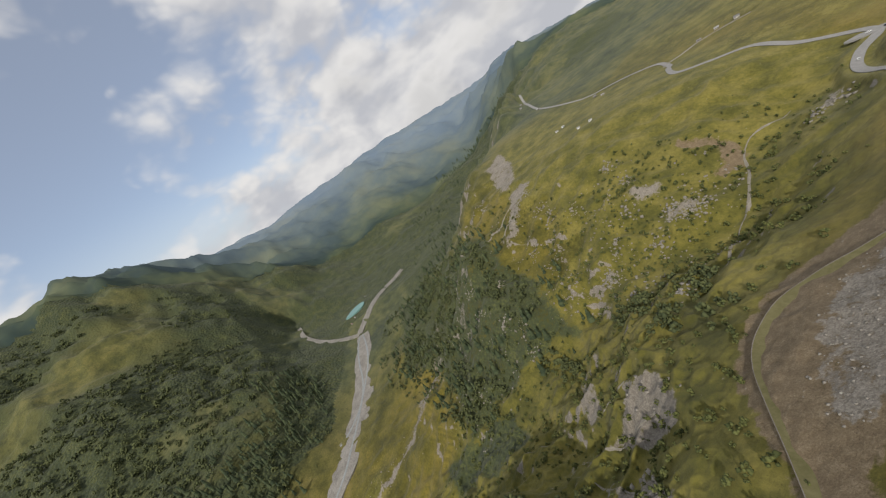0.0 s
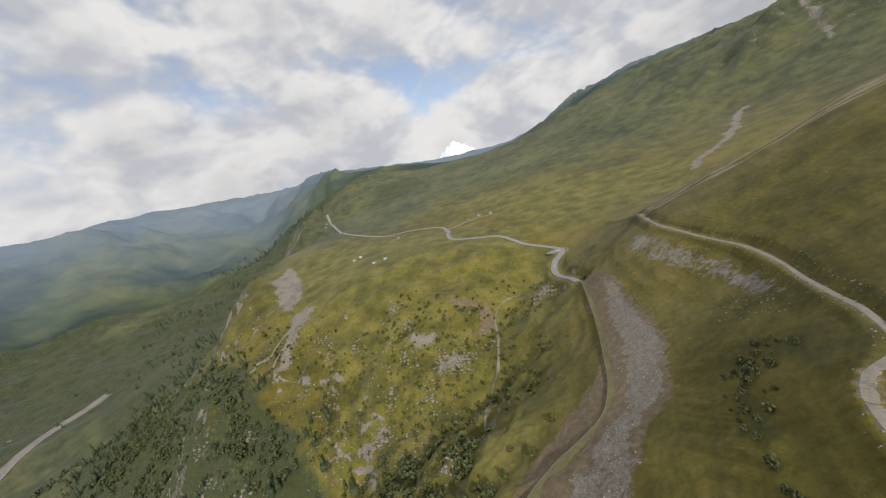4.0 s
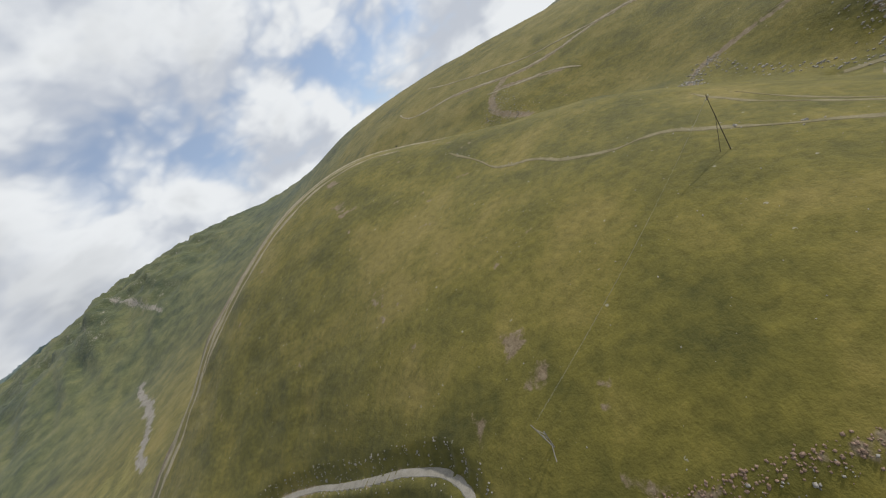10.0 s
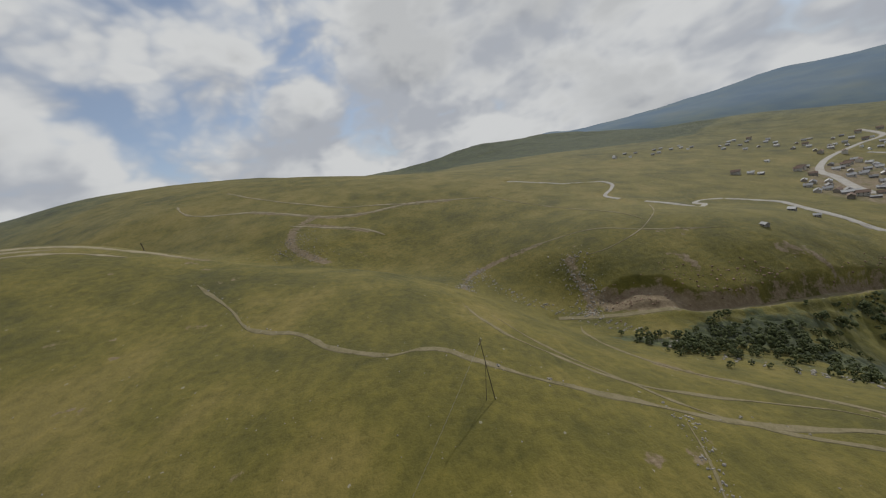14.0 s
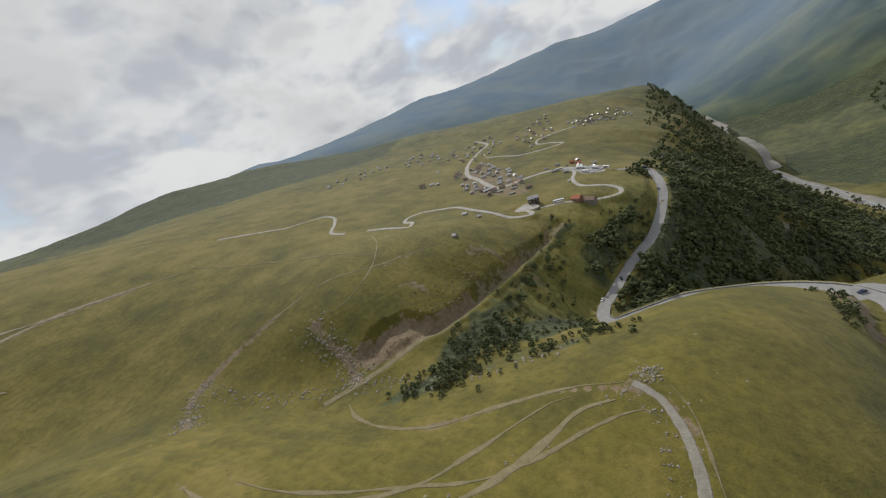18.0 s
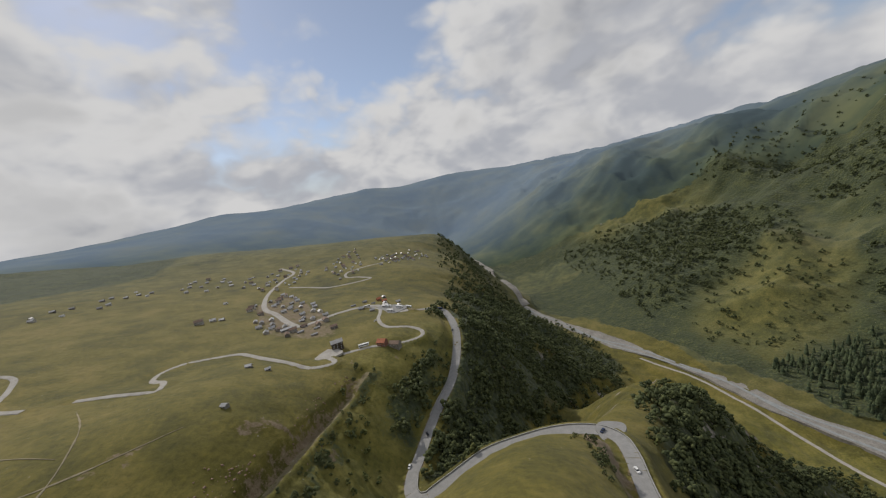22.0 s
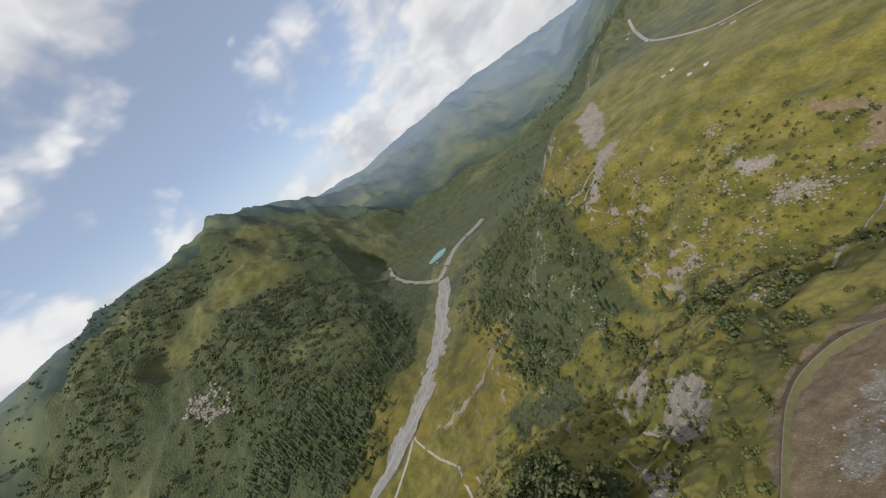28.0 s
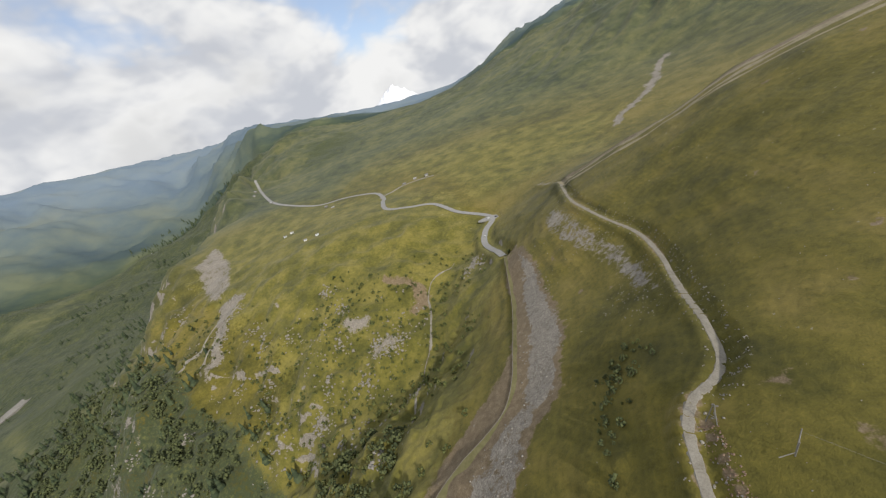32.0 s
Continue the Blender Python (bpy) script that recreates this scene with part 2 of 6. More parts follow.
    links.new(co, v2.inputs["Vector"])
    spot = math_node(nodes, links, "MULTIPLY", math_node(nodes, links, "LESS_THAN", v2.outputs["Distance"], 0.085), math_node(nodes, links, "GREATER_THAN", sm, 0.55))
    col = mix(nodes, links, math_node(nodes, links, "MULTIPLY", spot, 0.55), col, (0.33, 0.31, 0.26))
    links.new(col, b.inputs["Base Color"])
    v3 = nodes.new("ShaderNodeTexVoronoi")
    v3.inputs["Scale"].default_value = 0.13
    links.new(co, v3.inputs["Vector"])
    canopy = math_node(nodes, links, "MULTIPLY", math_node(nodes, links, "SUBTRACT", 1.0, v3.outputs["Distance"]), math_node(nodes, links, "MULTIPLY", att("forest"), 5.0))
    h = math_node(nodes, links, "MULTIPLY_ADD", sm, 0.7, math_node(nodes, links, "MULTIPLY_ADD", fine, 0.3, canopy))
    bump(nodes, links, b, h, 0.55, 1.1)
    b.inputs["Sheen Weight"].default_value = 0.06
    b.inputs["Sheen Roughness"].default_value = 0.6
    return m


def leaf_material(name, lo, hi):
    m, nodes, links, b = mat(name, 0.8)
    g = nodes.new("ShaderNodeNewGeometry")
    n = noise_node(nodes, links, 0.9, 3, 0.7, g.outputs["Position"])
    f = math_node(nodes, links, "MULTIPLY_ADD", g.outputs["Random Per Island"], 0.55, math_node(nodes, links, "MULTIPLY", n, 0.45))
    links.new(ramp(nodes, links, f, [(0.2, lo), (0.75, hi)]), b.inputs["Base Color"])
    b.inputs["Specular IOR Level"].default_value = 0.15
    return m


M_GROUND = ground_material()
M_ASPHALT = plain("asphalt", (0.22, 0.215, 0.205), (0.33, 0.32, 0.305), 0.3, 0.85, bumpd=0.01)
M_TRAIL = plain("worn_turf", (0.185, 0.155, 0.090), (0.37, 0.318, 0.215), 0.2, 0.95, bumpd=0.05)
M_RUT = plain("trodden_turf", (0.135, 0.116, 0.055), (0.26, 0.218, 0.132), 0.25, 0.95, bumpd=0.05)
M_DIRT = plain("dirt_track", (0.18, 0.160, 0.125), (0.31, 0.285, 0.24), 0.25, 0.95, bumpd=0.05)
M_PALE = plain("pale_gravel", (0.27, 0.25, 0.22), (0.46, 0.43, 0.385), 0.12, 0.95, bumpd=0.08)
M_GRAVEL = plain("river_gravel", (0.16, 0.148, 0.130), (0.34, 0.318, 0.285), 0.05, 0.95, bumpd=0.3)
M_EARTH = plain("banked_earth", (0.112, 0.104, 0.042), (0.182, 0.163, 0.080), 0.06, 0.95, bumpd=0.15)
M_CONCRETE = plain("weathered_concrete", (0.24, 0.235, 0.22), (0.40, 0.39, 0.365), 0.4, 0.85)
M_STONE = plain("pale_stone", (0.17, 0.155, 0.128), (0.36, 0.33, 0.285), 0.5, 0.9, bumpd=0.1)
M_REDSTONE = plain("brown_stone", (0.15, 0.098, 0.066), (0.31, 0.215, 0.155), 0.5, 0.9, bumpd=0.1)
M_WATER = plain("glacial_water", (0.16, 0.30, 0.27), (0.22, 0.36, 0.32), 0.05, 0.12, bumpd=0.0)
M_STREAM = plain("stream_water", (0.22, 0.235, 0.23), (0.36, 0.37, 0.36), 0.15, 0.2, bumpd=0.0)
M_LEAF = leaf_material("leaves", (0.044, 0.056, 0.027), (0.118, 0.132, 0.054))
M_LEAF2 = leaf_material("bright_leaves", (0.050, 0.062, 0.024), (0.140, 0.150, 0.050))
M_NEEDLE = leaf_material("needles", (0.028, 0.042, 0.024), (0.085, 0.105, 0.050))
M_BARK = plain("bark", (0.07, 0.055, 0.04), (0.15, 0.12, 0.09), 2.0)
M_WALL = plain("plaster_wall", (0.30, 0.275, 0.24), (0.50, 0.47, 0.42), 0.3, 0.9, rnd=0.35)
M_STONEWALL = plain("stone_wall", (0.16, 0.14, 0.12), (0.31, 0.28, 0.24), 0.8, 0.9, rnd=0.3)
M_BRICK = plain("red_brick_wall", (0.20, 0.10, 0.07), (0.32, 0.17, 0.12), 0.8, 0.9)
M_ROOFG = plain("grey_tin_roof", (0.26, 0.255, 0.25), (0.45, 0.44, 0.43), 0.35, 0.5, 0.3, rnd=0.4)
M_ROOFR = plain("orange_red_roof", (0.36, 0.12, 0.065), (0.52, 0.20, 0.11), 0.4, 0.7)
M_ROOFB = plain("rusty_brown_roof", (0.15, 0.10, 0.075), (0.28, 0.20, 0.15), 0.4, 0.75, rnd=0.3)
M_WOOD = plain("grey_wood", (0.16, 0.145, 0.125), (0.32, 0.30, 0.265), 1.5, 0.85)
M_DARKWOOD = plain("tarred_wood", (0.045, 0.035, 0.028), (0.10, 0.08, 0.06), 1.5, 0.85)
M_SNOW = plain("snow", (0.78, 0.80, 0.84), (0.9, 0.9, 0.92), 0.004, 0.7, bumpd=0.0)
M_RUBBER = plain("tyre_rubber", (0.02, 0.02, 0.02), (0.035, 0.035, 0.035), 3.0, 0.9)
M_WHITE = plain("white_paint", (0.72, 0.72, 0.70), (0.82, 0.82, 0.80), 0.6, 0.35, bumpd=0.0)
M_BLUE = plain("dark_blue_paint", (0.03, 0.045, 0.09), (0.05, 0.065, 0.12), 0.6, 0.3, bumpd=0.0)
M_DARKCAR = plain("black_paint", (0.02, 0.02, 0.022), (0.035, 0.035, 0.04), 0.6, 0.3, bumpd=0.0)
M_GLASS = plain("dark_window_glass", (0.02, 0.024, 0.03), (0.04, 0.045, 0.05), 0.5, 0.08, bumpd=0.0)
M_WIRE = plain("aluminium_wire", (0.20, 0.19, 0.15), (0.30, 0.28, 0.22), 0.5, 0.4, 0.6, bumpd=0.0)


def backdrop_material():
    m, nodes, links, b = mat("hazed_mountains", 1.0)
    co = nodes.new("ShaderNodeNewGeometry").outputs["Position"]
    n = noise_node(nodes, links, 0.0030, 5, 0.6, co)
    # green to pale blue with distance: aerial haze painted into the base colour
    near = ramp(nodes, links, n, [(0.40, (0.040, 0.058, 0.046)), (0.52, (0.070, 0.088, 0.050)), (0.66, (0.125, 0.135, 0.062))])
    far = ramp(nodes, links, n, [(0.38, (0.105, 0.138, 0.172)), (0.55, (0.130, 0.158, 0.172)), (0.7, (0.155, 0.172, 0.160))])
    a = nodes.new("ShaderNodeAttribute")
    a.attribute_name = "haze_amount"
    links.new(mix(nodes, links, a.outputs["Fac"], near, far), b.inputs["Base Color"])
    # blue glow in the emission stands in for haze, stronger with distance
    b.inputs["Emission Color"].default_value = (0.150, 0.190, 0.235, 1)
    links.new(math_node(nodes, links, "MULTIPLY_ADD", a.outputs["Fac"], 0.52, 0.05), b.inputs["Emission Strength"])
    b.inputs["Specular IOR Level"].default_value = 0.0
    return m


M_FAR = backdrop_material()

# ---- the lie of the land: crest, bench and valley lines (x east, y north, height) ----
LAND = dict(
    near_hill=[(13, 460, 475), (90, 420, 520), (180, 390, 575), (270, 330, 612), (350, 275, 611), (405, 234, 584), (330, 395, 578), (240, 455, 540), (140, 485, 505), (430, 290, 572), (425, 205, 566), (310, 120, 562),
               (200, 111, 552), (295, 52, 536), (245, 5, 527), (200, -22, 515), (335, 165, 578), (152, 25, 531), (131, 3, 527), (110, -29, 512), (82, -49, 506), (76, -27, 511), (120, 160, 545),
               (63, 91, 522), (45, 103, 517), (100, 260, 535), (180, 220, 575), (150, 90, 543)],
    bench=[(46, 204, 503), (34, 117, 513), (20, 90, 506), (12, 50, 503), (22, 0, 502), (40, -45, 501), (55, -80, 500), (60, -97, 497), (2, 290, 480), (34, 225, 482)],
    spur=[(54, -95, 504), (45, -130, 495), (22, -165, 481), (2, -190, 466), (-12, -206, 452), (52, -180, 470), (89, -207, 423), (62, -220, 430), (35, -228, 435), (0, -233, 437), (-24, -229, 437),
          (-38, -214, 440), (-36, -194, 445), (-30, -168, 450), (-32, -143, 453), (-18, -150, 468), (-22, -185, 455), (-10, -110, 478), (-75, -262, 420), (-110, -310, 392), (-171, -393, 343), (-230, -470, 250),
          (-75, -200, 405), (-30, -265, 405), (-120, -400, 320)],
    gully=[(412, 94, 552), (470, 170, 580), (375, 130, 543), (350, 48, 517), (300, -15, 503), (300, -45, 505), (250, -52, 491), (210, -75, 482), (150, -130, 478), (112, -175, 450), (92, -214, 421), (20, -270, 385), (-30, -345, 315),
           (-120, -470, 200), (-250, -600, 115)],
    plateau=[(240, -99, 506), (197, -130, 496), (174, -133, 486), (194, -219, 502), (304, -298, 495), (428, -301, 514), (475, 64, 563), (560, -60, 570), (700, 0, 606),
             (820, 160, 655), (900, -200, 586), (169, -345, 469), (121, -348, 466), (160, -220, 482), (263, -457, 465), (157, -517, 451), (60, -400, 432),
             (330, -700, 445), (175, -1083, 408), (900, -1183, 520), (600, -900, 470), (60, -820, 400), (700, -500, 530), (20, -430, 415), (78, -300, 427), (58, -360, 430)],
    village_brow=[(-10, -480, 370), (-90, -620, 280), (-40, -800, 300), (0, -1100, 330), (80, -1400, 390), (-60, -1500, 220), (30, -1800, 250), (-200, -800, 130), (-100, -1150, 150)],
    west_slope=[(-30, -41, 468), (-17, -17, 473), (-5, 20, 490), (-81, -46, 421), (-92, -115, 381), (-172, -96, 350), (-184, -21, 360), (-107, 0, 407), (-130, 104, 408), (-151, 91, 404),
                (-167, 17, 345), (-277, 32, 279), (-63, 43, 446), (-109, 118, 415), (-44, 140, 454), (-20, 60, 475), (-100, -190, 370), (-200, -200, 280), (-300, -250, 170), (-330, -120, 215),
                (-420, -30, 200), (-260, -330, 225)],
    scree_gully=[(-25, 289, 456), (-12, 189, 465), (-17, 156, 464), (-42, 127, 460), (-48, 191, 452), (-47, 162, 451), (-55, 300, 437), (13, 251, 475), (-60, 400, 436)],
    north_dome=[(-79, 488, 429), (-313, 655, 445), (-471, 728, 441), (-558, 690, 445), (-332, 471, 449), (-200, 480, 442), (-148, 333, 388), (-110, 400, 405), (-146, 258, 362), (-187, 274, 377),
                (-246, 213, 346), (-242, 238, 362), (-360, 244, 345), (-345, 200, 335), (-276, 165, 305), (-420, 117, 293), (-510, 35, 215), (-530, 248, 352), (-564, 377, 385), (-626, 507, 423),
                (-400, 350, 405), (-250, 330, 405), (-615, 80, 184), (-700, 250, 260), (-690, 470, 412), (-760, 620, 432), (-780, 400, 310), (-860, 520, 290)],
    north_field=[(-150, 800, 470), (-350, 1000, 480), (-700, 900, 450), (-900, 1100, 440), (60, 650, 470), (250, 700, 508), (-880, 850, 442), (-960, 1020, 447), (-1060, 1250, 452), (-970, 740, 300), (-1060, 950, 300), (-1190, 1200, 320), (-600, 1500, 530), (0, 1300, 560)],
    river=[(-1220, 190, 165), (-1150, 99, 150), (-930, -36, 135), (-851, -85, 130), (-715, -250, 118), (-626, -343, 110), (-585, -450, 102), (-520, -610, 97), (-423, -764, 92), (-303, -1005, 85),
           (-190, -1300, 78), (-130, -1600, 74), (-135, -1880, 70), (-10, -2350, 65), (100, -3200, 60), (-1340, -10, 170), (-1300, 400, 190), (-1500, 900, 230), (-1800, 1500, 280), (-1600, -40, 210)],
    valley_floor=[(-540, -190, 112), (-450, -330, 108), (-400, -480, 103), (-420, -600, 100), (-620, -120, 135), (-760, 0, 150), (-960, 180, 175)],
    west_range=[(-900, -350, 230), (-1000, -700, 240), (-800, -900, 190), (-640, -1200, 180), (-1350, -500, 440), (-1300, -1000, 400), (-1100, -1400, 330), (-1750, -1450, 700), (-2000, -1150, 800),
                (-2230, -640, 840), (-2280, -440, 790), (-1800, -250, 480), (-1700, -700, 640), (-1500, -1950, 640), (-1100, -2800, 590), (-700, -2300, 330), (-1300, -3500, 610), (-2500, -2100, 730),
                (-2300, 100, 420), (-2600, -900, 830)],
    far_west=[(-2600, 700, 480), (-3200, 400, 610), (-3000, 1200, 640), (-3300, 2000, 700), (-2300, 1900, 420), (-2600, 2700, 640), (-4200, 0, 640), (-4000, 2600, 650), (-3800, -2000, 760)],
    north_range=[(-1300, 1550, 545), (-1450, 1850, 630), (-1650, 1700, 400), (-1900, 2400, 690), (-1100, 3100, 560), (-900, 2500, 510), (-520, 2480, 530), (-230, 2500, 650), (0, 2500, 775), (262, 2650, 875), (500, 2000, 830), (650, 1550, 835),
                 (900, 1300, 800), (1100, 1050, 742), (750, 900, 660), (350, 1100, 560), (950, 600, 725), (1200, 300, 702), (1500, 1600, 790), (700, 3100, 960), (-900, 4400, 600), (400, 470, 560), (600, 350, 630)],
    outer_hills=[(-4600, 1200, 640), (-3300, 3300, 640), (-2000, 4200, 600), (0, 4600, 640), (2000, 4200, 800), (4300, 1800, 700), (4600, -400, 630), (3800, -2800, 620), (2400, -4000, 620),
                 (600, -4650, 640), (-1200, -4500, 640), (-2700, -3800, 660), (-3900, -2600, 700), (-4500, -1000, 700)],
    east_range=[(1300, -60, 592), (1800, -520, 665), (1650, -900, 640), (1300, -1000, 570), (2500, 0, 620), (2600, -1500, 600), (1500, -1900, 420), (800, -2000, 330), (1500, -3200, 560), (2300, -3600, 700),
                (900, -4200, 690), (0, -4300, 680), (-500, -4100, 610), (3500, 800, 700), (4000, -2500, 700), (2500, 3200, 900), (1900, 800, 740)],
)
PTS = np.array([p for line in LAND.values() for p in line], float)


def _kern(d2, c=45.0):
    return -np.sqrt(d2 + c * c)


def _solve_land():
    n = len(PTS)
    xy = PTS[:, :2]
    d2 = ((xy[:, None] - xy[None]) ** 2).sum(2)
    a = np.zeros((n + 3, n + 3))
    a[:n, :n] = _kern(d2) + np.eye(n) * 4.0
    a[:n, n:] = np.c_[np.ones(n), xy / 1000]
    a[n:, :n] = a[:n, n:].T
    return np.linalg.solve(a, np.r_[PTS[:, 2], 0, 0, 0])


LAND_W = _solve_land()


def base_height(x, y):
    x, y = np.asarray(x, float), np.asarray(y, float)
    sh, x, y = x.shape, x.ravel(), y.ravel()
    out = np.zeros(len(x))
    n = len(PTS)
    for i in range(0, len(x), 20000):
        xx, yy = x[i:i + 20000], y[i:i + 20000]
        d2 = (xx[:, None] - PTS[None, :, 0]) ** 2 + (yy[:, None] - PTS[None, :, 1]) ** 2
        out[i:i + 20000] = _kern(d2) @ LAND_W[:n] + LAND_W[n] + LAND_W[n + 1] * xx / 1000 + LAND_W[n + 2] * yy / 1000
    return out.reshape(sh)


_rng = np.random.RandomState(7)
_LAT = _rng.rand(256, 256)


def vnoise(x, y):
    xi, yi = np.floor(x).astype(int), np.floor(y).astype(int)
    fx, fy = x - xi, y - yi
    fx, fy = fx * fx * (3 - 2 * fx), fy * fy * (3 - 2 * fy)
    a, b = _LAT[xi % 256, yi % 256], _LAT[(xi + 1) % 256, yi % 256]
    c, d = _LAT[xi % 256, (yi + 1) % 256], _LAT[(xi + 1) % 256, (yi + 1) % 256]
    return (a * (1 - fx) + b * fx) * (1 - fy) + (c * (1 - fx) + d * fx) * fy


def fbm(x, y, size, octaves=4, ridged=False):
    v, amp, tot = 0, 1.0, 0
    for o in range(octaves):
        q = vnoise(x / size + 17.3 * o, y / size + 9.1 * o)
        q = 1 - np.abs(2 * q - 1) if ridged else q
        v, tot = v + amp * q, tot + amp
        amp, size = amp * 0.5, size * 0.47
    return v / tot


def height(x, y):
    x, y = np.asarray(x, float), np.asarray(y, float)
    r = np.hypot(x, y)
    h = base_height(x, y)
    e = 8.0
    slope = np.hypot(base_height(x + e, y) - h, base_height(x, y + e) - h) / e
    steep = np.clip((slope - 0.25) / 0.6, 0, 1)
    far = np.clip((r - 800) / 900, 0, 1)
    range_w = np.clip((r - 650) / 450, 0, 1) * np.clip((-500 - x) / 250, 0, 1)
    west = np.clip((-60 - x) / 80, 0, 1) * np.clip((1150 - r) / 250, 0, 1) * np.clip((560 + np.clip((600 - r) / 2, 0, 200) - y) / 120, 0, 1) * np.clip((x + y * 0.4 + 1000) / 150, 0, 1)
    h = h + (fbm(x, y, 60, 4) - 0.5) * (2.0 + 9 * steep)
    h = h + (fbm(x + 40, y, 46, 4, True) - 0.55) * west * (10 + 24 * steep)
    north = np.clip((y - 900) / 500, 0, 1) * np.clip((r - 900) / 500, 0, 1) * (x > -600)
    across = x * 0.82 - y * 0.57
    h = h + (fbm(across, (x + y) * 0.28, 150, 4, True) - 0.55) * north * np.clip(slope * 2.5 - 0.3, 0, 1) * 85
    h = h + (fbm(x, y, 70, 3, True) - 0.5) * north * np.clip((h - 690) / 120, 0, 1) * 46
    h = h + (fbm(x - 90, y + 20, 115, 3, True) - 0.55) * west * np.clip(slope * 2 - 0.3, 0, 1) * (26 + 24 * np.clip((r - 350) / 200, 0, 1))
    h = h + (fbm(x, y, 420, 5, True) - 0.55) * far * (30 + 60 * steep + 60 * np.clip((-700 - x) / 400, 0, 1))
    h = h + (fbm(x + 70, y + 30, 330, 5, True) - 0.58) * range_w * np.clip(slope * 2.2 - 0.25, 0, 1) * 175
    h = h + (fbm(x - 20, y + 90, 700, 3, True) - 0.55) * range_w * np.clip((r - 1000) / 500, 0, 1) * np.clip(slope * 2.2 - 0.2, 0, 1) * 130
    h = h + (fbm(x, y, 150, 4, True) - 0.5) * steep * np.clip((r - 150) / 400, 0, 1) * 26
    return h


# ---- roads and tracks: centre lines on the plan, half widths ----
def smooth_line(pts, step=4.0):
    """A Catmull-Rom curve through the points, cut into even steps."""
    p = np.array([pts[0], *pts, pts[-1]], float)
    out = []
    for i in range(1, len(p) - 2):
        n = max(2, int(np.linalg.norm(p[i + 1] - p[i]) / step))
        t = np.linspace(0, 1, n, endpoint=False)[:, None]
        a, b, c, d = p[i - 1], p[i], p[i + 1], p[i + 2]
        out.append(0.5 * (2 * b + (c - a) * t + (2 * a - 5 * b + 4 * c - d) * t * t + (3 * b - a - 3 * c + d) * t ** 3))
    return np.vstack([*out, p[-1:]])


ROADS = dict(
    main_road=([(140, -480), (115, -476), (98, -487), (82, -496), (67, -484), (56, -438), (54, -399), (63, -342), (76, -302), (85, -272), (91, -247), (95, -228), (93, -212), (84, -206), (66, -214), (40, -227), (10, -231),
                (-14, -230), (-31, -224), (-39, -213), (-38, -197), (-33, -178), (-30, -162), (-32, -146)], 4.2),
    north_road=([(-58, 352), (-66, 372), (-86, 419), (-88, 452), (-79, 484), (-99, 506), (-139, 522), (-182, 555), (-226, 552), (-269, 560), (-300, 620), (-308, 648), (-344, 701), (-391, 723), (-452, 734), (-517, 715),
                 (-640, 760), (-780, 880), (-950, 1060)], 4.0),
    farm_road=([(-308, 648), (-322, 668), (-303, 689), (-285, 712), (-250, 722), (-215, 724)], 2.5),
    dirt_road=([(-10, 520), (13, 462), (14, 400), (16, 338), (30, 288), (45, 248), (47, 210), (42, 168), (40, 141), (37, 122), (31, 113), (23, 107), (18, 98), (16, 87), (15, 72), (17, 54), (19, 40), (22, 26), (27, 5),
                (34, -18), (40, -36), (43, -50), (43, -62), (46, -76), (52, -88), (60, -93)], 1.25),
    bank_road=([(205, -64), (191, -85), (177, -113), (163, -150), (154, -204), (145, -261), (134, -309)], 1.9),
    hill_road=([(333, -258), (304, -260), (278, -262), (280, -272), (288, -282), (308, -294), (318, -315), (312, -334), (290, -347), (267, -350), (235, -332), (206, -318), (183, -308), (164, -314), (172, -328), (186, -336),
                (180, -350)], 2.0),
    upper_road=([(560, -210), (484, -259), (469, -302), (452, -309), (431, -301), (406, -276), (382, -249), (352, -243)], 2.0),
    village_road=([(163, -339), (136, -350), (111, -360), (91, -379), (92, -395), (106, -404), (132, -407), (147, -434), (152, -472), (160, -500), (180, -515)], 2.0),
    main_street=([(115, -476), (130, -478), (160, -512), (189, -516), (221, -494), (240, -464), (257, -455), (284, -480), (323, -526), (363, -570), (415, -680), (443, -800), (454, -891), (520, -960)], 3.5),
    lower_street=([(402, -745), (353, -736), (310, -719), (267, -728), (227, -752), (255, -775), (290, -790), (300, -837), (276, -876), (230, -930)], 2.5),
    valley_track=([(-700, -190), (-635, -241), (-573, -304), (-515, -363), (-492, -422), (-477, -517), (-458, -618), (-437, -715), (-380, -830)], 2.6),
)
